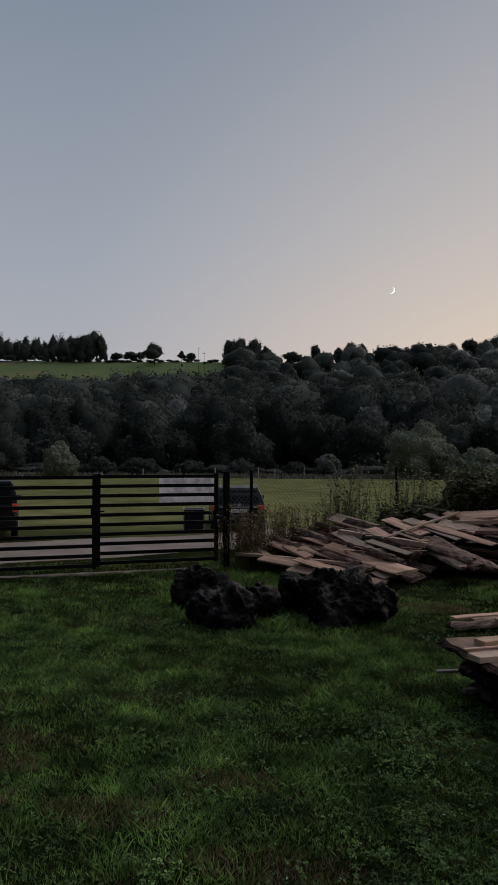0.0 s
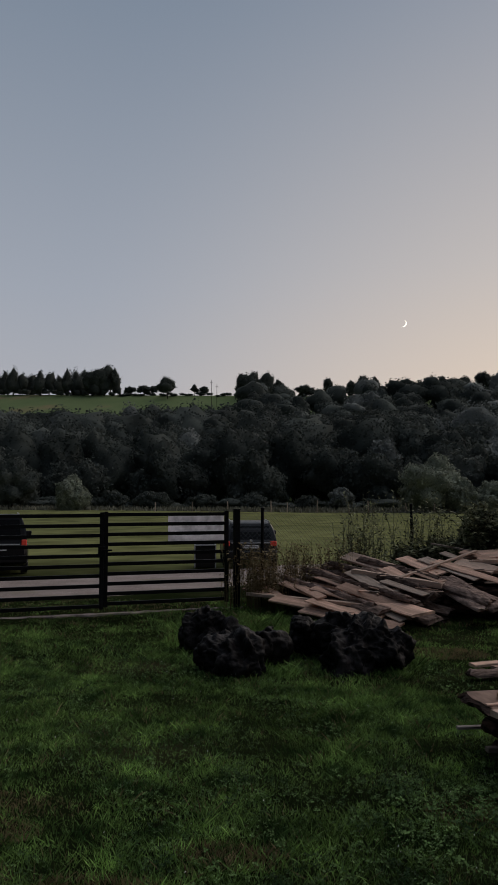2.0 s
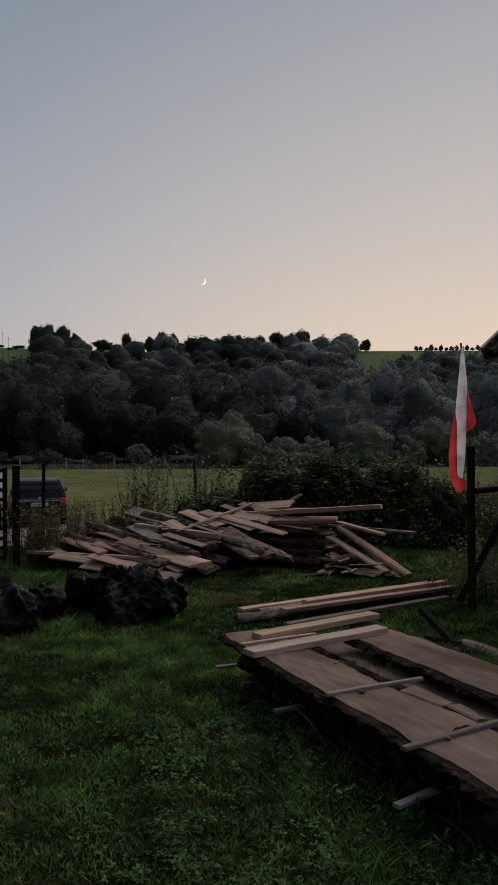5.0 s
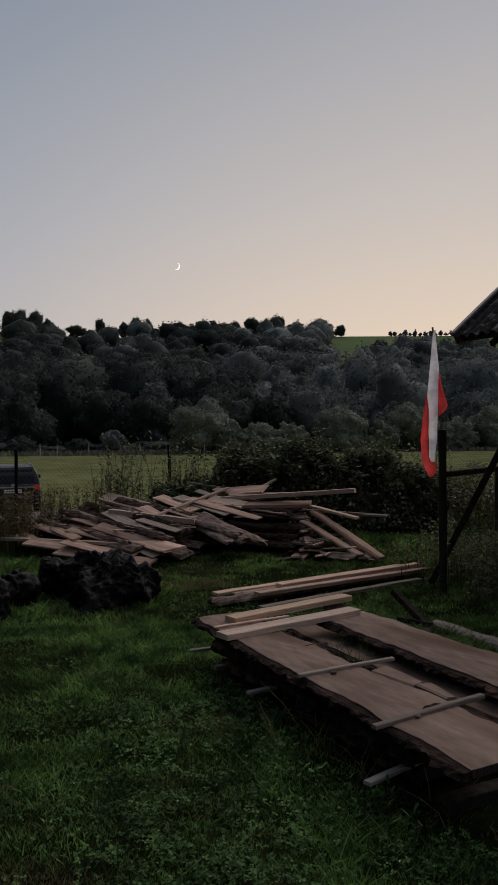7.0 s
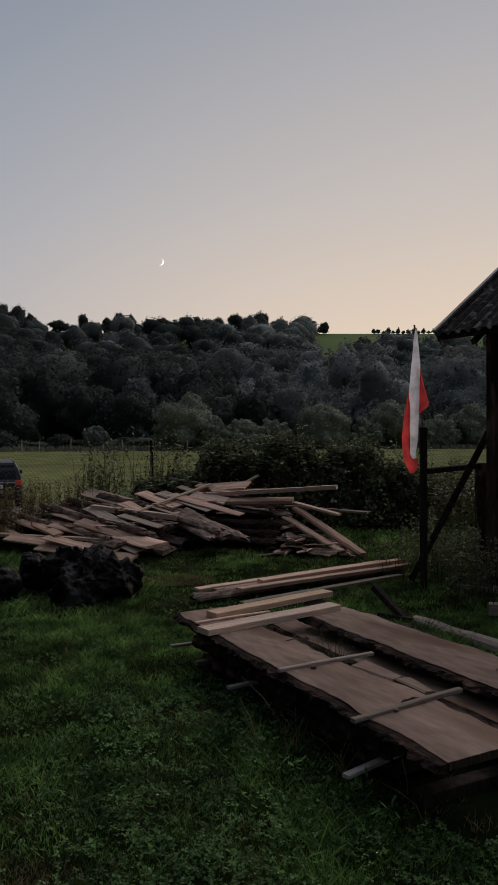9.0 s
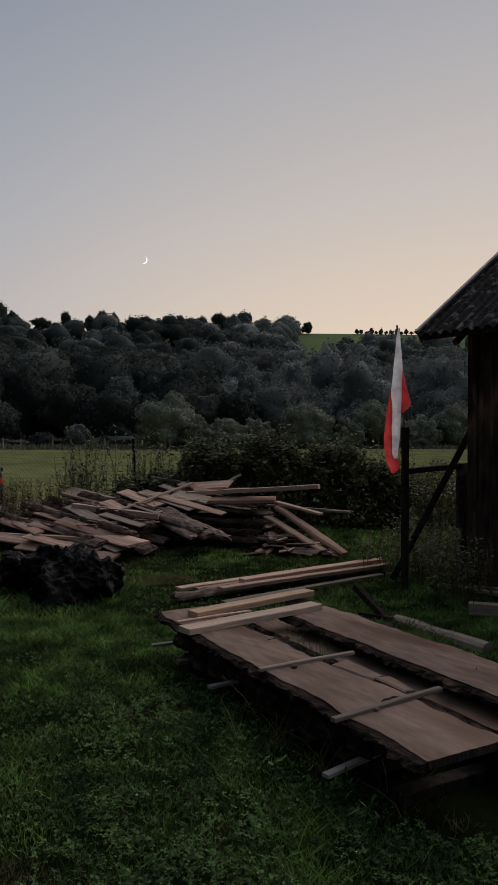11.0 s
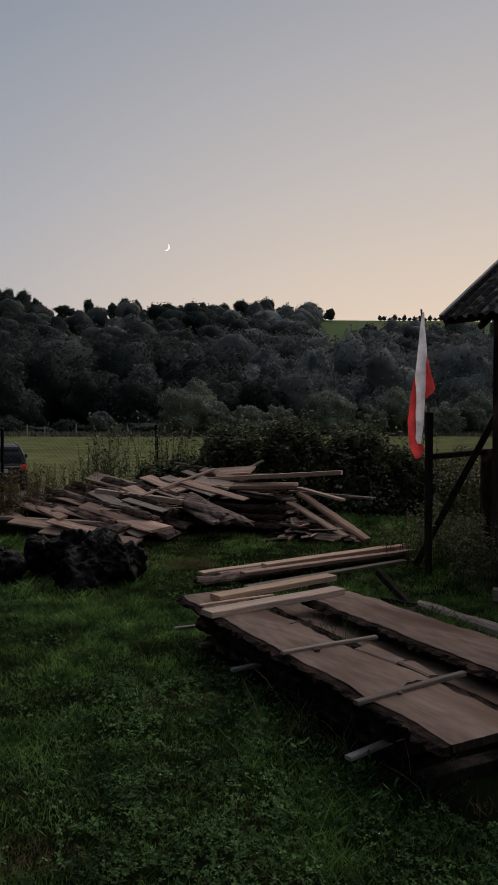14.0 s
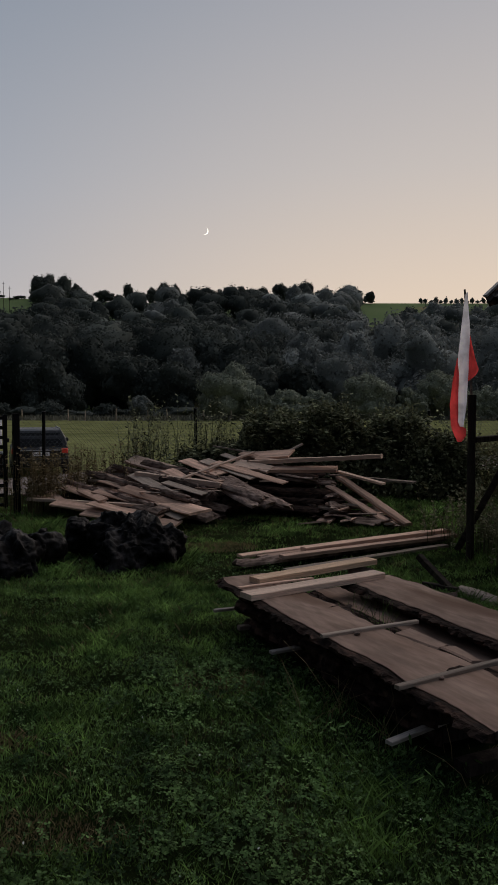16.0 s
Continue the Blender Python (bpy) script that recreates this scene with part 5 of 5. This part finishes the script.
def bin_crate(x, y, turn):
    """An open ribbed box standing on the track."""
    g = thing("crate", pose(x, y, float(land(x, y)) + 0.03, 0, 0, turn), "dark open box with a pale rim beside the car", "crate")
    w, d, h = 0.33, 0.30, 0.72
    for name, x0, x1, y0, y1 in (("side_panel", -w, -w + 0.03, -d, d), ("side_panel", w - 0.03, w, -d, d), ("front_panel", -w + 0.03, w - 0.03, -d, -d + 0.03), ("back_panel", -w + 0.03, w - 0.03, d - 0.03, d)):
        part(name, boxed(x0, x1, y0, y1, 0.02, h, bevel=0.006), CARBLACK, g)
    part("base", boxed(-w + 0.03, w - 0.03, -d + 0.03, d - 0.03, 0.02, 0.06), CARBLACK, g)
    for x0, x1, y0, y1 in ((-w - 0.02, w + 0.02, -d - 0.02, -d + 0.01), (-w - 0.02, w + 0.02, d - 0.01, d + 0.02), (-w - 0.02, -w + 0.01, -d + 0.01, d - 0.01), (w - 0.01, w + 0.02, -d + 0.01, d - 0.01)):
        part("rim", boxed(x0, x1, y0, y1, h - 0.02, h + 0.02, bevel=0.006), SILVER, g, "pale metal rim")
    for sx in (-1, 1):
        part("corner_strip", boxed(sx * w - 0.02, sx * w + 0.02, -d - 0.016, -d - 0.002, 0.0, h - 0.03, bevel=0.004), SILVER, g)


bin_crate(-7.85, 24.0, 18)


# ---- plants ----
def outside(x, y):
    """Lawn, clear of the stack, the stumps and the shed."""
    s = (x - 0.13) * 0.41 + (y - 5.5) * -0.91
    t = (x - 0.13) * 0.91 + (y - 5.5) * 0.41
    return ~((s > 0.05) & (s < 2.75) & (t > -0.14) & (t < 1.2))


def patches(x, y, scale, seed):
    """Smooth random patches from 0 to 1, scale of them to the metre."""
    x, y = np.asarray(x) * scale, np.asarray(y) * scale
    i, j = np.floor(x), np.floor(y)
    u, v = x - i, y - j
    u, v = u * u * (3 - 2 * u), v * v * (3 - 2 * v)

    def dice(a, b):
        k = np.sin(a * 127.1 + b * 311.7 + seed * 74.7) * 43758.5453
        return k - np.floor(k)

    return (dice(i, j) * (1 - u) + dice(i + 1, j) * u) * (1 - v) + (dice(i, j + 1) * (1 - u) + dice(i + 1, j + 1) * u) * v


def swells(x, y):
    return 0.40 * patches(x, y, 1.3, 1) + 0.35 * patches(x, y * 0.8 + x * 0.3, 3.6, 2) + 0.25 * patches(x, y, 9.0, 3)


def blades(name, n, xr, yr, hr, wr, material, label, seed, keep=None, patchy=0.58, dens=None):
    rng = np.random.default_rng(seed)
    m = n // 9 + 1
    cx = rng.uniform(*xr, m)
    cy = yr[0] + (yr[1] - yr[0]) * rng.uniform(0, 1, m) ** (dens or 1)
    pick = rng.integers(0, m, n)
    off = rng.normal(scale=0.035, size=(2, n)) * (1 + 0.06 * cy[pick])
    x, y = cx[pick] + off[0], cy[pick] + off[1]
    tall = rng.uniform(0.4, 1.6, m)[pick]
    ok = np.ones(n, bool) if keep is None else keep(x, y)
    x, y, off, tall = x[ok], y[ok], off[:, ok], tall[ok]
    n = len(x)
    f = np.clip((swells(x, y) - 0.22) / 0.56, 0, 1)
    ok = rng.uniform(0, 1, n) < 0.30 + 1.1 * f
    x, y, off, tall, f = x[ok], y[ok], off[:, ok], tall[ok], f[ok]
    n = len(x)
    h = tall * rng.uniform(*hr, n) * (1 - patchy + 1.6 * patchy * f ** 1.3)
    w = rng.uniform(*wr, n) * (1 + 0.05 * np.maximum(y - 4, 0) + 0.08 * np.maximum(y - 8, 0))
    a = rng.uniform(0, 2 * math.pi, n)
    lean = (rng.normal(scale=0.4, size=(2, n)) + off * 9) * h
    z = land(x, y) - 0.004
    dx, dy = np.cos(a) * w / 2, np.sin(a) * w / 2
    base = np.stack([x, y, z], -1)
    d = np.stack([dx, dy, 0 * dx], -1)
    mid = base + np.stack([lean[0] * 0.48, lean[1] * 0.48, h * 0.56], -1)
    tip = base + np.stack([lean[0], lean[1], h], -1)
    v = np.stack([base - d, base + d, mid + d * 0.8, tip], 1)
    ob = part(name, quads(name, v), material)
    return tagged(ob, label, "grass", kind="stuff")


# worn patches with straw-coloured stalks
WORN = [(-1.62, 3.14, 0.34, 0.16), (-2.43, 3.93, 0.35, 0.14), (-2.46, 3.60, 0.28, 0.16), (-1.19, 3.62, 0.3, 0.14), (-3.38, 4.29, 0.35, 0.2), (-0.07, 4.42, 0.28, 0.25), (-2.40, 3.16, 0.35, 0.14), (-0.75, 2.85, 0.4, 0.16), (-0.3, 8.6, 0.5, 0.3)]


def worn(x, y):
    k = np.zeros(len(x))
    for cx, cy, rx, ry in WORN:
        k = np.maximum(k, 1 - np.sqrt(((x - cx) / rx) ** 2 + ((y - cy) / ry) ** 2))
    return k


def near_lawn(x, y):
    bare = worn(x, y) + 0.35 * np.sin(x * 37) * np.sin(y * 41) > 0.25
    return near_area(x, y) & ~(bare & (np.sin(x * 911 + y * 733) > -0.7))


def inside_gate(x, y):
    return (x > -3.3) | (y < 9.14 + 0.656 * (x + 6.51) - 0.05)


def near_area(x, y):
    return outside(x, y) & (x > -0.85 * y - 0.8) & (x < 0.5 * y + 0.8)


blades("lawn_grass", 470000, (-6.6, 4.0), (1.7, 6.8), (0.018, 0.048), (0.0028, 0.0058), GRASSBLADE, "short uneven green lawn grass", 21, near_lawn)
blades("lawn_grass", 230000, (-10.5, 5.5), (6.4, 14.5), (0.02, 0.052), (0.0035, 0.0065), GRASSBLADE, "short uneven green lawn grass", 22, inside_gate, dens=1.3)
blades("verge_grass", 16000, (-14, -3), (8.5, 16.5), (0.015, 0.04), (0.005, 0.009), DRYBLADE, "thin yellowish grass between gate and track", 27, lambda x, y: ~inside_gate(x, y) & (y < road_middle(x) - 2.6))
blades("verge_grass", 36000, (-14, -3), (8.5, 16.5), (0.015, 0.04), (0.005, 0.009), GRASSBLADE, "thin green grass between gate and track", 29, lambda x, y: ~inside_gate(x, y) & (y < road_middle(x) - 3.1))
blades("lawn_grass", 140000, (-10, 7), (-5, 6), (0.03, 0.08), (0.007, 0.012), GRASSBLADE, "short uneven green lawn grass", 25, lambda x, y: ~near_area(x, y) & outside(x, y))
blades("dry_grass", 16000, (-8, 4), (1.9, 12), (0.02, 0.06), (0.004, 0.008), DRYBLADE, "dry straw-coloured grass stalks in the lawn", 23)


blades("worn_grass", 300000, (-3.5, 1.0), (2.2, 9), (0.012, 0.035), (0.003, 0.007), DRYBLADE, "flattened straw-coloured grass in worn patches", 26, lambda x, y: worn(x, y) > 0.0)


def tuft_keep(spots):
    def keep(x, y):
        k = np.zeros(len(x), bool)
        for cx, cy, rx, ry in spots:
            k |= ((x - cx) / rx) ** 2 + ((y - cy) / ry) ** 2 < 1
        return k
    return keep


# long grass round the stumps, the heap, the posts and along the fences
LONG = [(-1.75, 7.3, 0.2, 0.3), (-0.5, 7.6, 0.2, 0.4), (-2.9, 7.7, 0.4, 0.25), (0.45, 9.5, 0.35, 0.3), (2.0, 6.05, 0.2, 0.5), (2.3, 6.4, 0.25, 0.4), (-2.7, 9.6, 1.1, 0.8), (2.9, 7.9, 0.7, 0.7), (2.8, 6.2, 0.3, 0.8), (3.1, 9.4, 1.0, 1.0), (0.55, 3.6, 0.3, 0.9), (-0.2, 7.9, 0.5, 0.3), (-3.1, 11.4, 0.6, 0.5),
        (-0.6, 8.0, 0.3, 0.3), (2.6, 12.0, 1.5, 0.8), (1.2, 4.6, 0.25, 0.8), (-6.6, 9.1, 0.4, 0.3)]
blades("long_grass", 160000, (-4.5, 4.5), (2.5, 13), (0.035, 0.085), (0.003, 0.005), GRASSBLADE, "long uncut grass round posts and timber", 24, tuft_keep(LONG))


def leaves(name, n, sample, size, material, label, category, seed, up=0.3, broad=False):
    """Loose pointed leaves; broad ones have six corners."""
    rng = np.random.default_rng(seed)
    p = sample(rng, n)
    n = len(p)
    nrm = rng.normal(size=(n, 3))
    nrm[:, 2] = np.abs(nrm[:, 2]) + up
    nrm /= np.linalg.norm(nrm, axis=1, keepdims=True)
    t = np.cross(nrm, rng.normal(size=(n, 3)))
    t /= np.linalg.norm(t, axis=1, keepdims=True)
    b = np.cross(nrm, t)
    s = rng.uniform(0.55, 1.3, (n, 1)) * size
    v = np.stack([p - t * s, p - b * s * 0.55 + t * s * 0.1, p + t * s, p + b * s * 0.55 + t * s * 0.1], 1)
    k = 4
    if broad:
        k = 6
        v = np.stack([p - t * s, p - b * s * 0.30 - t * s * 0.45, p - b * s * 0.26 + t * s * 0.4, p + t * s, p + b * s * 0.26 + t * s * 0.4, p + b * s * 0.30 - t * s * 0.45], 1)
    ob = part(name, quads(name, v, k), material)
    return tagged(ob, label, category, kind="stuff")


def trefoils(name, n, sample, size, material, label, seed):
    """Clover: three round leaflets on each stalk's end, more or less level."""
    rng = np.random.default_rng(seed)
    p = sample(rng, n)
    n = len(p)
    up = rng.normal(scale=0.38, size=(n, 3))
    up[:, 2] = 1
    up = unit(up)
    e = unit(np.cross(up, rng.normal(size=(n, 3))))
    g = np.cross(up, e)
    s = rng.uniform(0.6, 1.35, (n, 1)) * size
    out = []
    for k in range(3):
        a = 2 * math.pi * k / 3
        t, b = e * math.cos(a) + g * math.sin(a), g * math.cos(a) - e * math.sin(a)
        t = t + up * rng.uniform(-0.25, 0.35, (n, 1))
        out.append(np.stack([p, p + t * s * 0.75 - b * s * 0.52, p + t * s * 1.25 - b * s * 0.30, p + t * s * 1.25 + b * s * 0.30, p + t * s * 0.75 + b * s * 0.52], 1))
    ob = part(name, quads(name, np.concatenate(out), 5), material)
    return tagged(ob, label, "weeds", kind="stuff")


def weeds_sample(rng, n):
    x, y = rng.uniform(-1.6, 1.5, n), rng.uniform(2.0, 4.8, n)
    ok = (swells(x + 7, y) + 0.12 * x + rng.normal(scale=0.07, size=n) > 0.50) & (patches(x, y, 7.0, 9) + 0.5 * patches(x, y, 17.0, 8) > 0.62) & outside(x, y)
    x, y = x[ok], y[ok]
    return np.stack([x, y, land(x, y) + rng.uniform(0.02, 0.085, len(x))], -1)


trefoils("ground_weeds", 21000, weeds_sample, 0.0108, WEEDLEAF, "low clover and broad-leaved weeds in the lawn", 31)


def dock_sample(rng, n):
    c = np.array([(0.42, 3.75), (0.62, 3.5), (0.30, 4.05), (0.50, 3.55), (0.85, 3.15), (2.75, 7.3), (2.95, 7.0), (2.6, 8.4), (3.0, 8.0), (2.9, 8.9)])
    k = rng.integers(0, len(c), n)
    r = rng.normal(scale=0.10, size=(n, 2)) * (1 + (k[:, None] > 4) * 1.3)
    h = rng.uniform(0.05, 0.16, n) * (1 + (k > 4) * 3.2)
    return np.stack([c[k, 0] + r[:, 0], c[k, 1] + r[:, 1], h], -1)


def clover_sample(rng, n):
    x, y = rng.uniform(-4.8, 2.0, n), 2.0 + 6.0 * rng.uniform(0, 1, n) ** 1.4
    ok = outside(x, y) & (worn(x, y) < 0.1) & (np.sin(x * 2.3 + 0.7) * np.sin(y * 2.9) + 0.6 * np.sin(x * 6.1 + y * 4.7) > -0.35)
    x, y = x[ok], y[ok]
    return np.stack([x, y, land(x, y) + rng.uniform(0.012, 0.05, len(x))], -1)


trefoils("clover", 30000, clover_sample, 0.0095, WEEDLEAF, "small clover leaves mixed into the lawn", 37)
leaves("dock_leaves", 190, dock_sample, 0.02, WEEDLEAF, "broad dock and nettle leaves beside timber and shed", "weeds", 32, 0.3, True)


# bramble hedge along the wire fence
def hedge_height(x):
    return np.interp(x, [-1.6, -0.9, -0.3, 0.3, 1.2, 2.2, 3.0, 3.6, 4.0], [0.25, 0.5, 0.92, 1.26, 1.42, 1.34, 1.22, 0.95, 0.3]) + 0.13 * np.sin(x * 5.2) + 0.10 * np.sin(x * 11.3) + 0.05 * np.sin(x * 23.1)


def hedge_sample(rng, n):
    x = rng.uniform(-1.5, 3.95, n)
    top = hedge_height(x)
    u = rng.uniform(0, 1, n) ** 0.6
    side = rng.uniform(-1, 1, n)
    y = 13.0 + 0.1 * x + side * 0.75 * np.sqrt(np.clip(1.02 - u ** 2.2, 0.05, 1)) + rng.normal(scale=0.07, size=n)
    return np.stack([x, y, top * u + np.abs(rng.normal(scale=0.09, size=n)) * (u > 0.8)], -1)


leaves("bramble_hedge", 44000, hedge_sample, 0.036, BRAMBLE, "dense dark bramble hedge along the wire fence", "hedge", 33, 0.2)


def hedge_inside(rng, n):
    p = hedge_sample(rng, n)
    p[:, 2] *= 0.82
    p[:, 1] = 13.05 + 0.1 * p[:, 0] + (p[:, 1] - 13.05 - 0.1 * p[:, 0]) * 0.6
    return p


leaves("hedge_branches", 5000, hedge_inside, 0.13, BRAMBLE, "tangled dark inside of the bramble hedge", "hedge", 35, 0.0)


def stalks(name, spots, n, hr, material, label, seed, r=0.004, bend=0.25, leafy_n=5, leaf=0.05):
    rng = random.Random(seed)
    v, f = [], []
    for _ in range(n):
        cx, cy, rx, ry = rng.choice(spots)
        x, y = cx + rng.gauss(0, 0.5) * rx, cy + rng.gauss(0, 0.5) * ry
        h = rng.uniform(*hr)
        a = rng.uniform(0, 6.28)
        q = rng.uniform(0.2, 1) * bend * h
        pts = [Vector((x + math.cos(a) * q * s * s, y + math.sin(a) * q * s * s, float(land(x, y)) + h * s)) for s in (0, 0.35, 0.7, 1)]
        i = len(v)
        for p, k in zip(pts, (1, 0.9, 0.7, 0.3)):
            for j in range(3):
                b = 2.1 * j
                v.append(p + Vector((math.cos(b), math.sin(b), 0)) * r * k)
        for s in range(3):
            for j in range(3):
                f.append((i + s * 3 + j, i + s * 3 + (j + 1) % 3, i + (s + 1) * 3 + (j + 1) % 3, i + (s + 1) * 3 + j))
        # small side leaves and seed heads
        for _ in range(leafy_n):
            p = pts[1].lerp(pts[3], rng.random())
            d = Vector((rng.uniform(-1, 1), rng.uniform(-1, 1), rng.uniform(0, 0.8))) * leaf
            e = Vector((-d.y, d.x, 0.01)) * 0.35
            i = len(v)
            v += [p, p + d * 0.5 + e, p + d, p + d * 0.5 - e]
            f.append((i, i + 1, i + 2, i + 3))
    ob = part(name, mesh_of(name, [tuple(p) for p in v], f), material)
    return tagged(ob, label, "weeds", kind="stuff")


stalks("dry_weeds", [(-2.75, 11.6, 0.5, 0.4), (-2.3, 12.0, 0.5, 0.4), (-3.0, 11.2, 0.4, 0.3), (-1.7, 12.6, 0.5, 0.3)], 520, (0.35, 1.0), DRYBLADE, "brown dry weed stalks along the wire fence", 41, leafy_n=12, leaf=0.05)
stalks("tall_weeds", [(-1.0, 13.1, 0.6, 0.3), (-0.4, 13.2, 0.5, 0.3), (-1.6, 12.7, 0.4, 0.3), (0.8, 13.3, 0.8, 0.2), (2.2, 13.4, 0.8, 0.2), (3.6, 13.3, 0.4, 0.4), (0.2, 13.2, 0.7, 0.3), (1.5, 13.3, 0.8, 0.3)], 330, (0.8, 1.75), BRAMBLE, "tall dark weeds growing through the fence", 42, 0.005, leafy_n=22, leaf=0.06)
stalks("shed_weeds", [(2.8, 8.0, 0.35, 0.5), (2.6, 8.7, 0.5, 0.5), (3.1, 9.2, 0.5, 0.5), (2.7, 7.2, 0.3, 0.5)], 280, (0.2, 0.7), OLIVE, "fading nettles and weeds beside the shed", 43, leafy_n=16, leaf=0.045)
stalks("gap_grass", [(0.80, 4.95, 0.10, 0.22), (0.92, 4.70, 0.08, 0.15)], 55, (0.24, 0.40), GRASSBLADE, "thin grass growing up between the slabs", 46, 0.002, 0.5, leafy_n=0)
stalks("bent_grass", [(0.75, 3.55, 0.3, 0.3), (0.5, 4.0, 0.2, 0.3)], 26, (0.16, 0.34), DRYBLADE, "bent dry grass stalks beside the slab stack", 44, 0.0025, 1.2, leafy_n=0)


def canes():
    """Long bramble shoots that arch out of the hedge, with leaves in threes."""
    rng = random.Random(47)
    v, f = [], []
    for _ in range(260):
        x = rng.uniform(-1.1, 3.9)
        y = 13.0 + 0.1 * x + rng.uniform(-0.55, 0.2)
        z = float(hedge_height(x)) * rng.uniform(0.55, 0.95)
        a, l, rise = rng.uniform(0, 6.28), rng.uniform(0.3, 0.75), rng.uniform(0.15, 0.5)
        pts = [Vector((x + math.cos(a) * l * q, y + math.sin(a) * l * q * 0.7, z + rise * (2.2 * q - 1.9 * q * q))) for q in (0, 0.25, 0.5, 0.75, 1)]
        i = len(v)
        for p, k in zip(pts, (1, 0.9, 0.8, 0.6, 0.3)):
            v += [p + Vector((math.cos(2.1 * j), 0.3, math.sin(2.1 * j))) * 0.0045 * k for j in range(3)]
        for q in range(4):
            for j in range(3):
                f.append((i + q * 3 + j, i + q * 3 + (j + 1) % 3, i + (q + 1) * 3 + (j + 1) % 3, i + (q + 1) * 3 + j))
        for _ in range(9):
            k = rng.randrange(4)
            p = pts[k].lerp(pts[k + 1], rng.random())
            turn = rng.uniform(0, 6.28)
            for j in (-0.9, 0, 0.9):
                d = Vector((math.cos(turn + j), math.sin(turn + j), rng.uniform(-0.35, 0.3))) * rng.uniform(0.05, 0.085)
                e = d.cross(Vector((rng.uniform(-0.4, 0.4), rng.uniform(-0.4, 0.4), 1))) * 0.36
                i = len(v)
                v += [p, p + d * 0.35 + e, p + d * 0.75 + e * 0.7, p + d * 1.1, p + d * 0.75 - e * 0.7, p + d * 0.35 - e]
                f.append(tuple(range(i, i + 6)))
    ob = part("bramble_canes", mesh_of("bramble_canes", [tuple(p) for p in v], f), BRAMBLE)
    tagged(ob, "arching bramble shoots with leaves on top of the hedge", "hedge", kind="stuff")


canes()


def verge_sample(rng, n):
    """Weeds grown up along the right-hand run of the wire fence."""
    x = rng.uniform(3.6, 9.0, n)
    top = 0.9 + 0.18 * np.sin(x * 3.1) + 0.1 * np.sin(x * 8.3)
    u = rng.uniform(0, 1, n)
    return np.stack([x, 13.7 + rng.normal(scale=0.25, size=n), top * u], -1)


leaves("fence_weeds", 26000, verge_sample, 0.03, OLIVE, "fading brownish weeds grown up along the wire fence", "weeds", 34, 0.2)
stalks("dry_weeds", [(4.5, 13.5, 1.2, 0.3), (6.2, 13.6, 1.2, 0.3)], 200, (0.5, 1.0), DRYBLADE, "brown dry weed stalks along the wire fence", 45)


blades("lawn_tufts", 60000, (-6.5, 2.2), (2.3, 9.5), (0.03, 0.06), (0.0025, 0.005), GRASSBLADE, "thicker tufts standing out of the lawn", 28, lambda x, y: near_area(x, y) & (np.sin(x * 5.1 + 1.7 * np.sin(y * 3.3)) * np.sin(y * 4.7 + np.sin(x * 2.2)) > 0.45))


def flower_sample(rng, n):
    x, y = rng.uniform(-6, 2.2, n), rng.uniform(2.2, 8.5, n)
    ok = outside(x, y)
    x, y = x[ok], y[ok]
    return np.stack([x, y, land(x, y) + rng.uniform(0.05, 0.085, len(x))], -1)


leaves("clover_flowers", 420, flower_sample, 0.0055, plain("clover_white", (0.75, 0.74, 0.70), 0.9), "tiny white clover heads scattered in the lawn", "flowers", 36, 0.6)
